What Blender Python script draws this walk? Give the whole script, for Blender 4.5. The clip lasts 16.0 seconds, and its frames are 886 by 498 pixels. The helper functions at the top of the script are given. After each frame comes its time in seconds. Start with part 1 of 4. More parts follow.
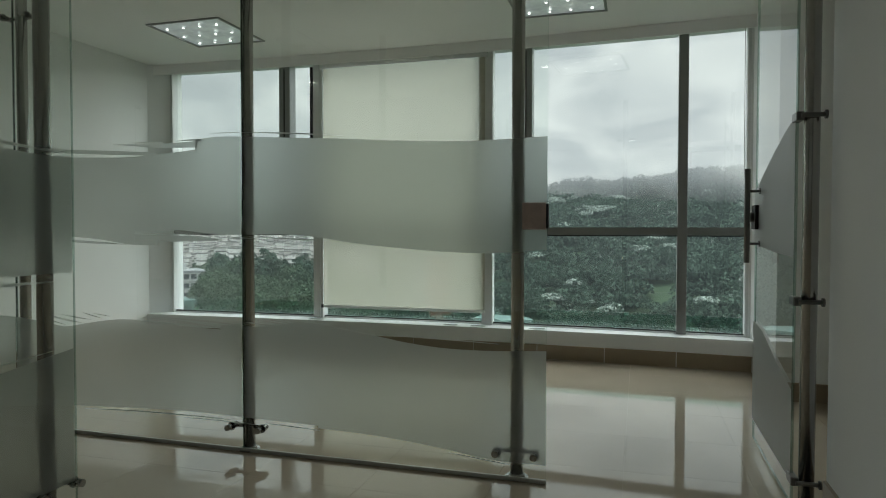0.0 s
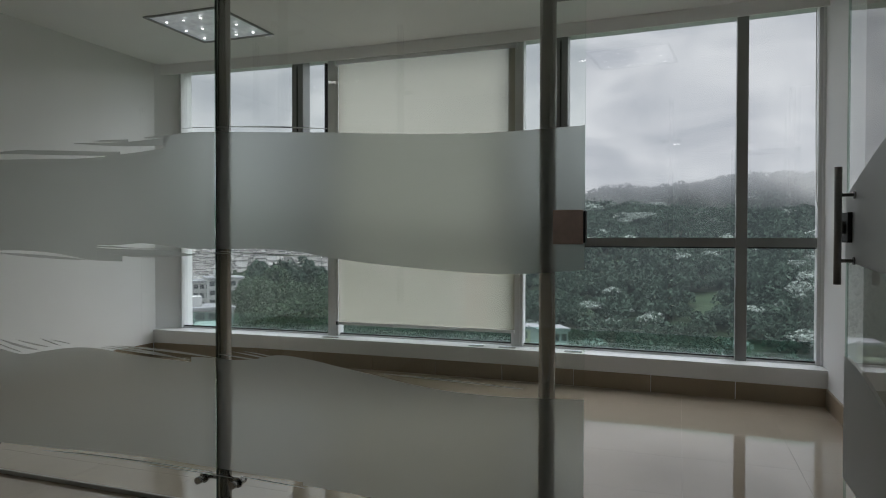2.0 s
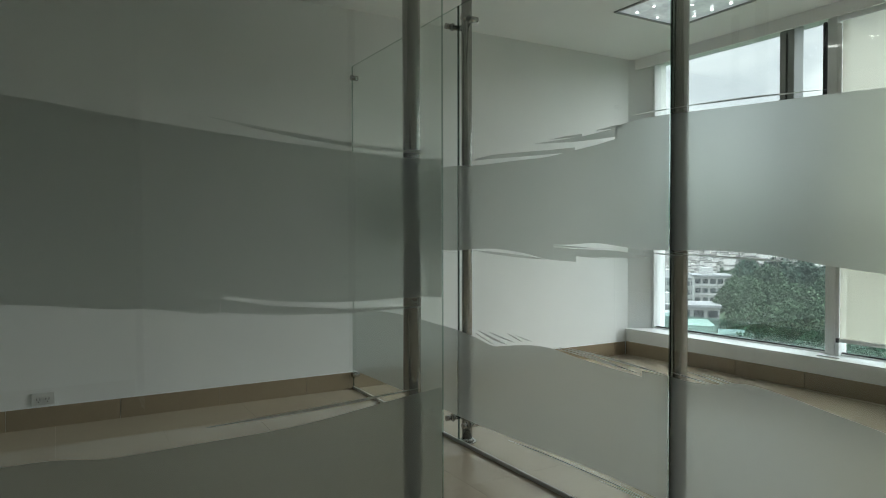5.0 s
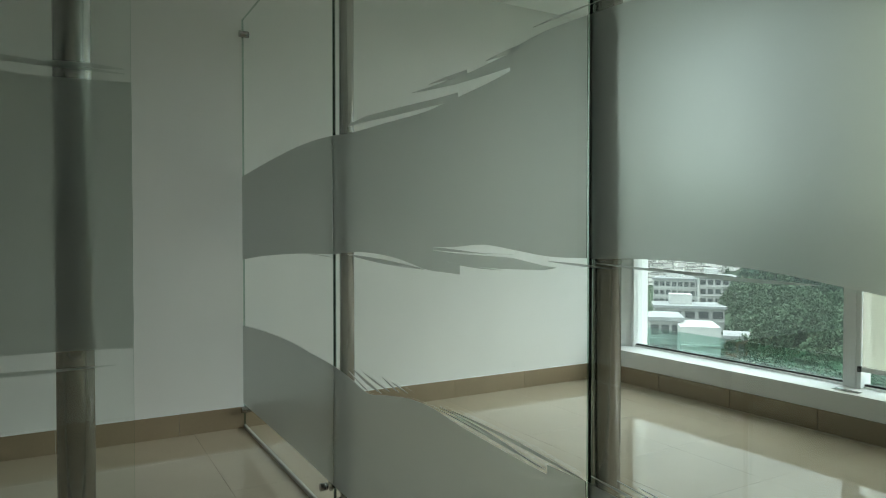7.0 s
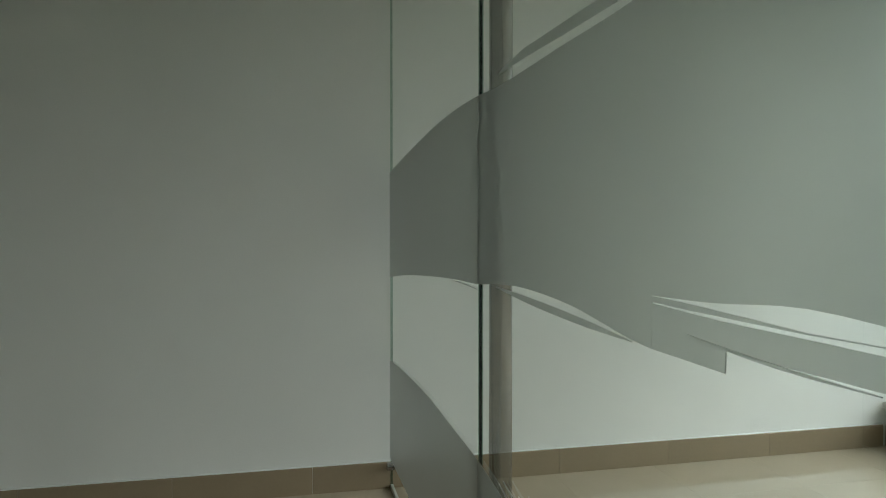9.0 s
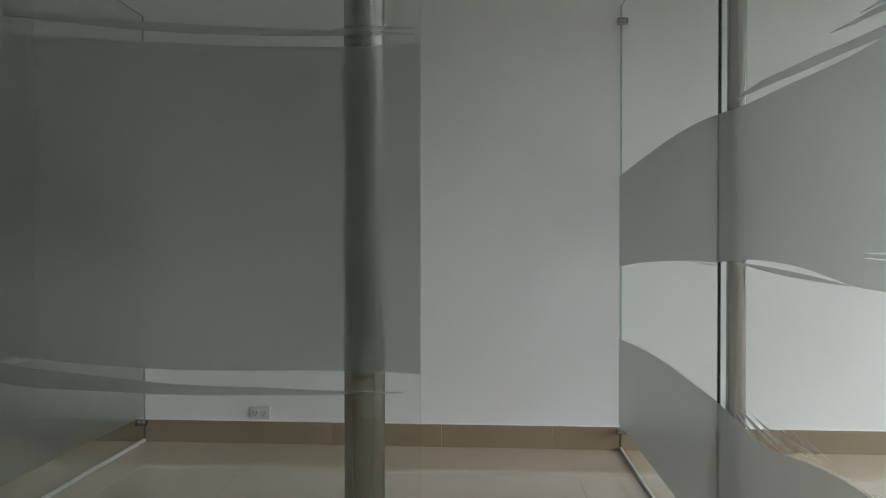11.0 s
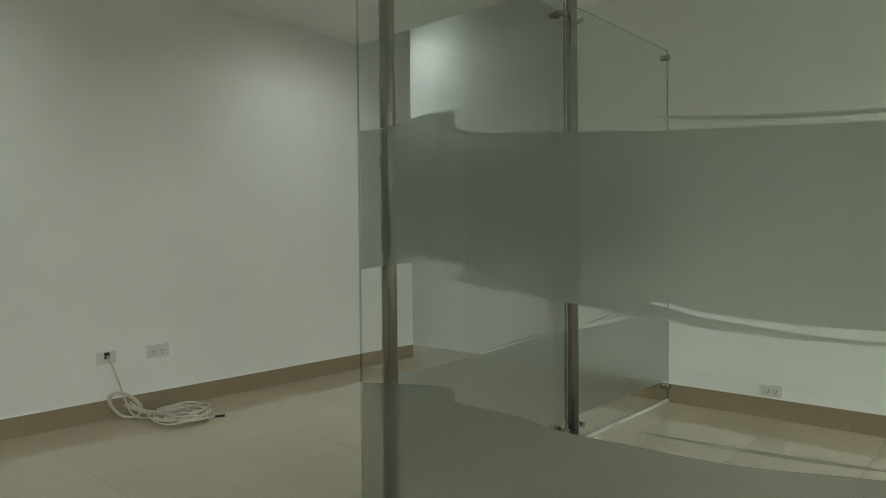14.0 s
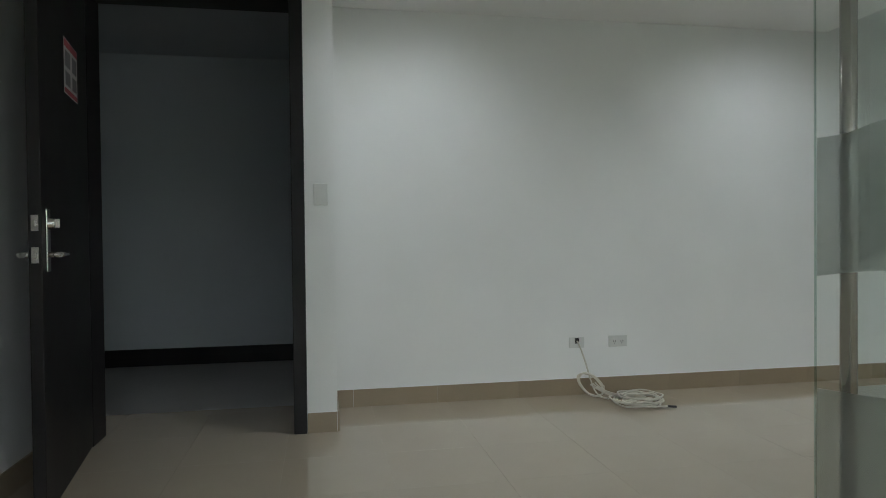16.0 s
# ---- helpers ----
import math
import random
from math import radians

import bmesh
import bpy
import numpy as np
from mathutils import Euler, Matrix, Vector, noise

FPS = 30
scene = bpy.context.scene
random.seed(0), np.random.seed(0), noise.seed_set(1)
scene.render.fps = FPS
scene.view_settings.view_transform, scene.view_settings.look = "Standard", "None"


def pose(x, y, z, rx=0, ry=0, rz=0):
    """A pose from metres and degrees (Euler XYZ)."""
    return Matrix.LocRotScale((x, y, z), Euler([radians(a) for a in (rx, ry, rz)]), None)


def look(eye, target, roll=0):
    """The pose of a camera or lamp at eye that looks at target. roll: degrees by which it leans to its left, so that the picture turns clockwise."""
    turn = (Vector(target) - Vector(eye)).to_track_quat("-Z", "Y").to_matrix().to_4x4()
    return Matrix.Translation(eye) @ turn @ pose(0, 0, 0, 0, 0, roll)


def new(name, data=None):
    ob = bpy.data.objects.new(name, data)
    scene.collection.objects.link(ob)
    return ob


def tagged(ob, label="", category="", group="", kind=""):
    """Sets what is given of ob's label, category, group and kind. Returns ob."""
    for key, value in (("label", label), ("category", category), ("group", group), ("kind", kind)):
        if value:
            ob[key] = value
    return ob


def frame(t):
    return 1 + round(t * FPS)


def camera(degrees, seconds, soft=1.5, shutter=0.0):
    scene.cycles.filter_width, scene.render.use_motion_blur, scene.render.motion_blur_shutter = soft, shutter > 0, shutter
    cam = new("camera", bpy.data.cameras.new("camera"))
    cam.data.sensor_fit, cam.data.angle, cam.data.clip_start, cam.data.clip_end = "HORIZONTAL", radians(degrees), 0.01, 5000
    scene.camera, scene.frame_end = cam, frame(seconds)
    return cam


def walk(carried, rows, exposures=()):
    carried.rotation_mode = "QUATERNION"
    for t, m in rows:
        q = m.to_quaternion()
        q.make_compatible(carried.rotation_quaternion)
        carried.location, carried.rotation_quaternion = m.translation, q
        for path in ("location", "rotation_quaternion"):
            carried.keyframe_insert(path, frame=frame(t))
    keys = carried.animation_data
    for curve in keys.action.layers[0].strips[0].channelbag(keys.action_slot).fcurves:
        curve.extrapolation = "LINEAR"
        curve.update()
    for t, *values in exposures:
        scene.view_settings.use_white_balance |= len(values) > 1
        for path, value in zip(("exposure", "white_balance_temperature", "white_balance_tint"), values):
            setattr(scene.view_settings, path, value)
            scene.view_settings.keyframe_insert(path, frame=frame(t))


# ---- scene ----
# ------------------------------------------------------------------ camera
cam = camera(67.4, 16.0, soft=0.95)
PATH = [
    (0, (-2.544, -4.27, 0.976), (-0.626, -3.705, 0.921), 0.1),
    (0.5, (-2.303, -4.305, 0.972), (-0.362, -3.819, 0.93), 0.15),
    (1, (-2.077, -4.276, 1.0), (-0.133, -3.807, 0.955), 0.2),
    (1.5, (-1.982, -4.244, 1.011), (-0.039, -3.772, 0.969), 0.2),
    (2, (-2.013, -4.201, 0.999), (-0.129, -3.531, 0.966), 0.1),
    (2.6, (-2.137, -4.133, 1.003), (-0.464, -3.037, 0.967), 0.0),
    (3, (-2.171, -4.101, 1.002), (-0.668, -2.782, 0.963), -0.1),
    (3.5, (-2.175, -4.105, 1.006), (-0.912, -2.554, 0.965), -0.3),
    (3.7, (-2.146, -4.1, 1.009), (-0.972, -2.481, 0.968), -0.3),
    (5.8, (-1.328, -3.935, 1.002), (-0.332, -2.202, 0.959), -0.1),
    (6.4, (-1.083, -3.718, 0.997), (-0.082, -1.987, 0.952), -0.1),
    (7, (-0.812, -3.497, 0.998), (0.182, -1.762, 0.956), 0.0),
    (7.5, (-0.641, -3.32, 1.004), (0.301, -1.556, 0.961), 0.0),
    (8, (-0.515, -3.095, 0.998), (0.32, -1.278, 0.96), 0.2),
    (8.5, (-0.421, -2.839, 1.009), (0.297, -0.973, 0.974), 0.2),
    (9, (-0.4, -2.712, 1.033), (0.045, -0.763, 0.998), 0.0),
    (9.5, (-0.415, -2.669, 1.03), (-0.247, -0.677, 0.977), -0.2),
    (10, (-0.467, -2.757, 1.0), (-0.458, -0.757, 0.963), -0.3),
    (10.2, (-0.504, -2.834, 0.99), (-0.546, -0.835, 0.964), -0.2),
    (12.3, (-0.762, -3.673, 0.983), (-0.991, -1.686, 0.967), 0.0),
    (12.5, (-0.748, -3.707, 0.977), (-1.091, -1.736, 0.96), -0.1),
    (13, (-0.748, -3.807, 0.975), (-1.45, -1.935, 0.968), -0.1),
    (13.1, (-0.744, -3.822, 0.972), (-1.491, -1.967, 0.965), -0.1),
    (13.5, (-0.7, -3.836, 0.985), (-1.69, -2.098, 0.968), -0.3),
    (13.8, (-0.675, -3.851, 1.003), (-1.877, -2.253, 0.969), -0.5),
    (14, (-0.66, -3.868, 1.018), (-1.999, -2.383, 0.974), -0.5),
    (14.5, (-0.594, -3.953, 1.045), (-2.203, -2.767, 0.99), -0.5),
    (15, (-0.508, -4.022, 1.052), (-2.284, -3.103, 0.994), -0.2),
    (15.5, (-0.447, -4.05, 1.05), (-2.355, -3.452, 0.997), -0.3),
    (16, (-0.388, -4.034, 1.042), (-2.355, -3.674, 1.01), -0.6),
]
EXPOSURES = [(0, 0.4, 6400, 0), (0.5, 0.27, 6320, 7), (1.5, 0.12, 6300, 13), (3.7, 0.6, 6300, 11), (5.8, 1.08, 6150, -3), (8.5, 0.98, 6450, -7),
             (10.0, 1.3, 6100, 12), (12.5, 1.9, 6200, 8), (13.5, 2.2, 6600, -1), (14.5, 1.92, 6800, -3), (15.5, 1.95, 6380, 2), (16, 2.15, 6050, 6)]
walk(cam, [(t, look(eye, target, roll)) for t, eye, target, roll in PATH], EXPOSURES)

# ------------------------------------------------------------------ sky and sun
world = bpy.data.worlds.new("overcast_sky")
scene.world = world
world.use_nodes = True
wt = world.node_tree
wt.nodes.clear()
w_out = wt.nodes.new("ShaderNodeOutputWorld")
w_bg = wt.nodes.new("ShaderNodeBackground")
w_sky = wt.nodes.new("ShaderNodeTexSky")
w_sky.sky_type, w_sky.sun_disc = "NISHITA", False
w_sky.sun_elevation, w_sky.sun_rotation = radians(20), radians(119)
w_sky.dust_density, w_sky.air_density = 4.0, 1.2
w_co = wt.nodes.new("ShaderNodeTexCoord")
w_map = wt.nodes.new("ShaderNodeMapping")
w_map.inputs["Scale"].default_value = (1.0, 1.0, 2.6)
w_noise = wt.nodes.new("ShaderNodeTexNoise")
w_noise.inputs["Scale"].default_value, w_noise.inputs["Detail"].default_value = 4.2, 6.0
w_noise.inputs["Roughness"].default_value = 0.52
w_ramp = wt.nodes.new("ShaderNodeValToRGB")
w_ramp.color_ramp.elements[0].position, w_ramp.color_ramp.elements[0].color = 0.40, (3.9, 4.15, 4.45, 1)
w_ramp.color_ramp.elements[1].position, w_ramp.color_ramp.elements[1].color = 0.62, (7.4, 7.6, 7.9, 1)
w_mix = wt.nodes.new("ShaderNodeMixRGB")
w_mix.inputs[0].default_value = 0.93
wt.links.new(w_co.outputs["Generated"], w_map.inputs["Vector"])
wt.links.new(w_map.outputs["Vector"], w_noise.inputs["Vector"])
wt.links.new(w_noise.outputs["Fac"], w_ramp.inputs["Fac"])
wt.links.new(w_sky.outputs["Color"], w_mix.inputs[1])
wt.links.new(w_ramp.outputs["Color"], w_mix.inputs[2])
w_sep = wt.nodes.new("ShaderNodeSeparateXYZ")
w_rise = wt.nodes.new("ShaderNodeMapRange")
w_rise.inputs["From Min"].default_value, w_rise.inputs["From Max"].default_value = 0.0, 1.0
w_rise.inputs["To Min"].default_value, w_rise.inputs["To Max"].default_value = 1.0, 4.4
w_mul = wt.nodes.new("ShaderNodeVectorMath")
w_mul.operation = "MULTIPLY"
wt.links.new(w_co.outputs["Generated"], w_sep.inputs[0])
wt.links.new(w_sep.outputs["Z"], w_rise.inputs["Value"])
wt.links.new(w_mix.outputs["Color"], w_mul.inputs[0])
wt.links.new(w_rise.outputs["Result"], w_mul.inputs[1])
wt.links.new(w_mul.outputs["Vector"], w_bg.inputs["Color"])
w_bg.inputs["Strength"].default_value = 0.135
wt.links.new(w_bg.outputs["Background"], w_out.inputs["Surface"])

sun_data = bpy.data.lights.new("sun", "SUN")
sun_data.energy, sun_data.angle, sun_data.color = 1.1, radians(50), (1.0, 0.99, 0.97)
sun = new("sun", sun_data)
sun.matrix_world = look((80, -44, 31), (0, 0, 0))

# ------------------------------------------------------------------ lamps of the place
CEIL = 2.47


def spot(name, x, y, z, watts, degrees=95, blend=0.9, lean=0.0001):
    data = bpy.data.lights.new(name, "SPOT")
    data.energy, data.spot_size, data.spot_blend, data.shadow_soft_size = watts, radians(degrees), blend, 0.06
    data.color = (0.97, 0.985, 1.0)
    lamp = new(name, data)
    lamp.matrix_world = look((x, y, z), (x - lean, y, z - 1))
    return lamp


DOWNLIGHTS = ((-3.56, -1.1), (-3.56, -3.45))
for lx, ly in DOWNLIGHTS:
    spot("downlight_lamp", lx, ly, CEIL - 0.02, 5.6, 130, 1.0, 0.46)
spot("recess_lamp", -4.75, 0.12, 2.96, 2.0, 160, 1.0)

# ------------------------------------------------------------------ materials


def material(name, color, rough=0.5, metal=0.0, vary=0.06, scale=6.0, fine=60.0, bump=0.05, spec=0.5, island=0.0, coat=0.0, obj_vary=0.0):
    """A surface with stains at a large scale, grain at a fine one, and a slight relief."""
    m = bpy.data.materials.new(name)
    m.use_nodes = True
    n, l = m.node_tree.nodes, m.node_tree.links
    b = n["Principled BSDF"]
    b.inputs["Roughness"].default_value, b.inputs["Metallic"].default_value = rough, metal
    b.inputs["Specular IOR Level"].default_value, b.inputs["Coat Weight"].default_value = spec, coat
    co = n.new("ShaderNodeTexCoord")
    big, small = n.new("ShaderNodeTexNoise"), n.new("ShaderNodeTexNoise")
    big.inputs["Scale"].default_value, big.inputs["Detail"].default_value = scale, 4
    small.inputs["Scale"].default_value, small.inputs["Detail"].default_value = fine, 3
    l.new(co.outputs["Object"], big.inputs["Vector"])
    l.new(co.outputs["Object"], small.inputs["Vector"])
    add = n.new("ShaderNodeMath")
    add.operation = "MULTIPLY_ADD"
    add.inputs[1].default_value = 0.35
    l.new(small.outputs["Fac"], add.inputs[0])
    l.new(big.outputs["Fac"], add.inputs[2])
    fac = add.outputs[0]
    if island or obj_vary:
        src = n.new("ShaderNodeNewGeometry").outputs["Random Per Island"] if island else n.new("ShaderNodeObjectInfo").outputs["Random"]
        mul = n.new("ShaderNodeMath")
        mul.operation = "MULTIPLY_ADD"
        mul.inputs[1].default_value = island or obj_vary
        l.new(src, mul.inputs[0])
        l.new(fac, mul.inputs[2])
        fac = mul.outputs[0]
    ramp = n.new("ShaderNodeValToRGB")
    lo = [max(0.0, c * (1 - vary * 1.6)) for c in color]
    hi = [min(1.0, c * (1 + vary * 1.6)) for c in color]
    extra = island or obj_vary
    ramp.color_ramp.elements[0].position, ramp.color_ramp.elements[0].color = 0.4, (*lo, 1)
    ramp.color_ramp.elements[1].position, ramp.color_ramp.elements[1].color = 0.95 + extra, (*hi, 1)
    l.new(fac, ramp.inputs["Fac"])
    l.new(ramp.outputs["Color"], b.inputs["Base Color"])
    if bump:
        bp = n.new("ShaderNodeBump")
        bp.inputs["Strength"].default_value, bp.inputs["Distance"].default_value = bump, 0.004
        l.new(add.outputs[0], bp.inputs["Height"])
        l.new(bp.outputs["Normal"], b.inputs["Normal"])
    rr = n.new("ShaderNodeMapRange")
    rr.inputs["To Min"].default_value, rr.inputs["To Max"].default_value = max(0.02, rough * 0.85), min(1.0, rough * 1.2)
    l.new(big.outputs["Fac"], rr.inputs["Value"])
    l.new(rr.outputs["Result"], b.inputs["Roughness"])
    return m


def glass_material(name, tint, rough=0.0, mirror=1.0):
    """Thin clear sheet: what lies behind, tinted, and a reflection that grows at grazing angles."""
    m = bpy.data.materials.new(name)
    m.use_nodes = True
    n, l = m.node_tree.nodes, m.node_tree.links
    n.clear()
    out, mix, tr, gl, lw, pw, ma = (n.new(k) for k in ("ShaderNodeOutputMaterial", "ShaderNodeMixShader", "ShaderNodeBsdfTransparent", "ShaderNodeBsdfGlossy", "ShaderNodeLayerWeight", "ShaderNodeMath", "ShaderNodeMath"))
    tr.inputs["Color"].default_value = (*tint, 1)
    gl.inputs["Roughness"].default_value, lw.inputs["Blend"].default_value = rough, 0.5
    gl.inputs["Color"].default_value = (mirror, mirror, mirror, 1)
    pw.operation, ma.operation = "POWER", "MULTIPLY_ADD"
    pw.inputs[1].default_value, ma.inputs[1].default_value, ma.inputs[2].default_value = 4.5, 0.9, 0.055
    l.new(lw.outputs["Facing"], pw.inputs[0])
    l.new(pw.outputs[0], ma.inputs[0])
    l.new(ma.outputs[0], mix.inputs[0])
    l.new(tr.outputs[0], mix.inputs[1])
    l.new(gl.outputs[0], mix.inputs[2])
    l.new(mix.outputs[0], out.inputs["Surface"])
    return m


def frost_material(name, clear, white, rough):
    """Etched film: blurred transmission, some scattered white and a satin sheen."""
    m = bpy.data.materials.new(name)
    m.use_nodes = True
    n, l = m.node_tree.nodes, m.node_tree.links
    n.clear()
    out = n.new("ShaderNodeOutputMaterial")
    ref, tl, df, gl, mx1, mx2, mx3 = (n.new(k) for k in ("ShaderNodeBsdfRefraction", "ShaderNodeBsdfTranslucent", "ShaderNodeBsdfDiffuse", "ShaderNodeBsdfGlossy", "ShaderNodeMixShader", "ShaderNodeMixShader", "ShaderNodeMixShader"))
    ref.inputs["Roughness"].default_value, ref.inputs["IOR"].default_value = rough, 1.45
    ref.inputs["Color"].default_value = (*clear, 1)
    tl.inputs["Color"].default_value = (*white, 1)
    df.inputs["Color"].default_value = (*white, 1)
    gl.inputs["Roughness"].default_value = 0.45
    mx1.inputs[0].default_value = 0.45
    no = n.new("ShaderNodeTexNoise")
    no.inputs["Scale"].default_value, no.inputs["Detail"].default_value = 3.0, 3
    mr = n.new("ShaderNodeMapRange")
    mr.inputs["To Min"].default_value, mr.inputs["To Max"].default_value = 0.15, 0.21
    fr = n.new("ShaderNodeFresnel")
    fr.inputs["IOR"].default_value = 1.24
    l.new(no.outputs["Fac"], mr.inputs["Value"])
    l.new(mr.outputs["Result"], mx2.inputs[0])
    l.new(tl.outputs[0], mx1.inputs[1])
    l.new(df.outputs[0], mx1.inputs[2])
    l.new(ref.outputs[0], mx2.inputs[1])
    l.new(mx1.outputs[0], mx2.inputs[2])
    l.new(fr.outputs[0], mx3.inputs[0])
    l.new(mx2.outputs[0], mx3.inputs[1])
    l.new(gl.outputs[0], mx3.inputs[2])
    l.new(mx3.outputs[0], out.inputs["Surface"])
    return m


def glow_material(name, color, strength):
    m = bpy.data.materials.new(name)
    m.use_nodes = True
    b = m.node_tree.nodes["Principled BSDF"]
    b.inputs["Emission Color"].default_value = (*color, 1)
    b.inputs["Emission Strength"].default_value = strength
    return m


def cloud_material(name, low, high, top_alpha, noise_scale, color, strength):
    """Drifting mist: see-through where thin, with a glow painted into the sheet where thick."""
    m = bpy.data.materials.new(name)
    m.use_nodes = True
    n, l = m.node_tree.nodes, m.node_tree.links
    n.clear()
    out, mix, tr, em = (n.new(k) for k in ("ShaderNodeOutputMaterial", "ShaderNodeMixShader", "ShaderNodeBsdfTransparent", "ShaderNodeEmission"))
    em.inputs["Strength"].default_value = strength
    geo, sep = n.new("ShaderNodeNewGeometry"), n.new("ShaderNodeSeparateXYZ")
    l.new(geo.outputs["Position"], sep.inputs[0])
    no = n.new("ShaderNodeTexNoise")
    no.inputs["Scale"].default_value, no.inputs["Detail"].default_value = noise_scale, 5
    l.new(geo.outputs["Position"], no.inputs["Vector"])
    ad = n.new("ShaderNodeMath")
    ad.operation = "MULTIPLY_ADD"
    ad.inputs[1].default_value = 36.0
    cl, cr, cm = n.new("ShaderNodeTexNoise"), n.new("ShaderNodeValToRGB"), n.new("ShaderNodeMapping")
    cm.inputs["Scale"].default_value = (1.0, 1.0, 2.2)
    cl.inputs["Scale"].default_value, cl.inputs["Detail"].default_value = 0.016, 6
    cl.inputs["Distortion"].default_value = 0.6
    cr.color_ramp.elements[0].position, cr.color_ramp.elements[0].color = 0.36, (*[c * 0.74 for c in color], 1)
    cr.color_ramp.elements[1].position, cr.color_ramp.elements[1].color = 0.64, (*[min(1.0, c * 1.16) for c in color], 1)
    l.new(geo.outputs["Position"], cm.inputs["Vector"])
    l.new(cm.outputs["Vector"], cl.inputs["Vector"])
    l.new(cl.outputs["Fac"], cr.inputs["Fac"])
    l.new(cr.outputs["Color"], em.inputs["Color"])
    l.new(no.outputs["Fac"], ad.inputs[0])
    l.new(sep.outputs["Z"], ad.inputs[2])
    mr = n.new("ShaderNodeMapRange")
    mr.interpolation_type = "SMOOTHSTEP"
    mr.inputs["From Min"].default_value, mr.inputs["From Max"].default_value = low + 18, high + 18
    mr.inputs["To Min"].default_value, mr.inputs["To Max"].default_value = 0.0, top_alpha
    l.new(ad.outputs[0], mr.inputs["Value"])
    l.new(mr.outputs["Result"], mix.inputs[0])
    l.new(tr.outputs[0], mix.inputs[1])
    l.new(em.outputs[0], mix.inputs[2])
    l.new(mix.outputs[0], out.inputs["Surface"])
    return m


WALL = material("white_wall_paint", (0.85, 0.85, 0.84), 0.6, vary=0.03, scale=1.3, fine=180, bump=0.02, spec=0.3)
CEILING = material("white_ceiling_paint", (0.90, 0.90, 0.89), 0.75, vary=0.02, scale=1.1, fine=140, bump=0.05, spec=0.2)
TILE = material("polished_beige_tile", (0.50, 0.425, 0.33), 0.05, vary=0.035, scale=2.2, fine=90, bump=0.0, spec=0.75, obj_vary=0.05, coat=0.3)
GROUT = material("beige_grout", (0.45, 0.38, 0.295), 0.85, vary=0.1, scale=4)
SKIRT = material("brown_beige_skirting_tile", (0.30, 0.235, 0.16), 0.28, vary=0.06, scale=3, fine=80, bump=0.02, obj_vary=0.15)
STEEL = material("brushed_stainless_steel", (0.42, 0.41, 0.395), 0.2, 1.0, vary=0.02, scale=2, fine=300, bump=0.0)
DARKSTEEL = material("satin_dark_steel", (0.20, 0.195, 0.19), 0.35, 1.0, vary=0.05, scale=8, fine=150, bump=0.02)
ALU = material("white_powder_coated_aluminium", (0.74, 0.75, 0.75), 0.4, vary=0.03, scale=5, fine=120, bump=0.02)
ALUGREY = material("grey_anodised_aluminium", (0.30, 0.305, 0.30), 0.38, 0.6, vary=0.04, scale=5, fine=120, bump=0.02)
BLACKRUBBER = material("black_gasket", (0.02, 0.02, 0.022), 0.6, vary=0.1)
SILL = material("white_sill_paint", (0.86, 0.87, 0.87), 0.32, vary=0.02, scale=2, fine=90, bump=0.03)
DOORWOOD = material("black_brown_laminate", (0.016, 0.014, 0.0145), 0.45, spec=0.3, vary=0.25, scale=3, fine=120, bump=0.04)
PLASTIC = material("white_plastic", (0.68, 0.68, 0.66), 0.35, vary=0.02, scale=9)
DARKHOLE = material("dark_socket_slot", (0.015, 0.015, 0.015), 0.6, vary=0.05)
CABLE = material("off_white_cable_sheath", (0.62, 0.58, 0.50), 0.45, vary=0.08, scale=30)
STRIKE = material("pinkish_protective_film_on_metal", (0.68, 0.53, 0.48), 0.4, 0.0, vary=0.08, scale=14)
GLASS = glass_material("clear_tempered_glass", (0.93, 0.965, 0.945))
PANE = glass_material("window_glass", (0.985, 0.99, 0.988))
TEAL = glass_material("sea_green_glass", (0.70, 0.84, 0.80), 0.05, 0.8)
EDGE = glass_material("green_glass_edge", (0.52, 0.63, 0.58), 0.1)
FROST = frost_material("etched_frost_film", (0.83, 0.845, 0.825), (0.42, 0.425, 0.41), 0.32)
LAMPREF = material("silver_reflector_added_glow", (0.80, 0.81, 0.84), 0.3, 0.45, vary=0.15, scale=9, fine=40, bump=0.4)
# faint emission added for the LED light that the reflector would bounce
ln = LAMPREF.node_tree.nodes["Principled BSDF"]
ln.inputs["Emission Color"].default_value, ln.inputs["Emission Strength"].default_value = (0.9, 0.93, 1.0, 1), 0.09
LED = glow_material("lamp_led", (1.0, 0.99, 0.97), 1.6)
DOWNGLOW = glow_material("downlight_lens", (1.0, 0.97, 0.92), 6.0)
HALLFLOOR = material("grey_hall_tile", (0.46, 0.44, 0.42), 0.3, vary=0.08, scale=2, obj_vary=0.1)
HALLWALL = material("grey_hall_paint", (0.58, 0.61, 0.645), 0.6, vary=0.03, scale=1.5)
STICKER = material("white_sticker", (0.6, 0.58, 0.58), 0.5, vary=0.1, scale=30)
STICKRED = material("red_print", (0.42, 0.06, 0.09), 0.5, vary=0.1, scale=30)
STICKGREY = material("grey_print", (0.2, 0.2, 0.21), 0.5, vary=0.1, scale=30)
CHROME = material("bright_nickel", (0.62, 0.60, 0.57), 0.2, 1.0, vary=0.04, scale=20)


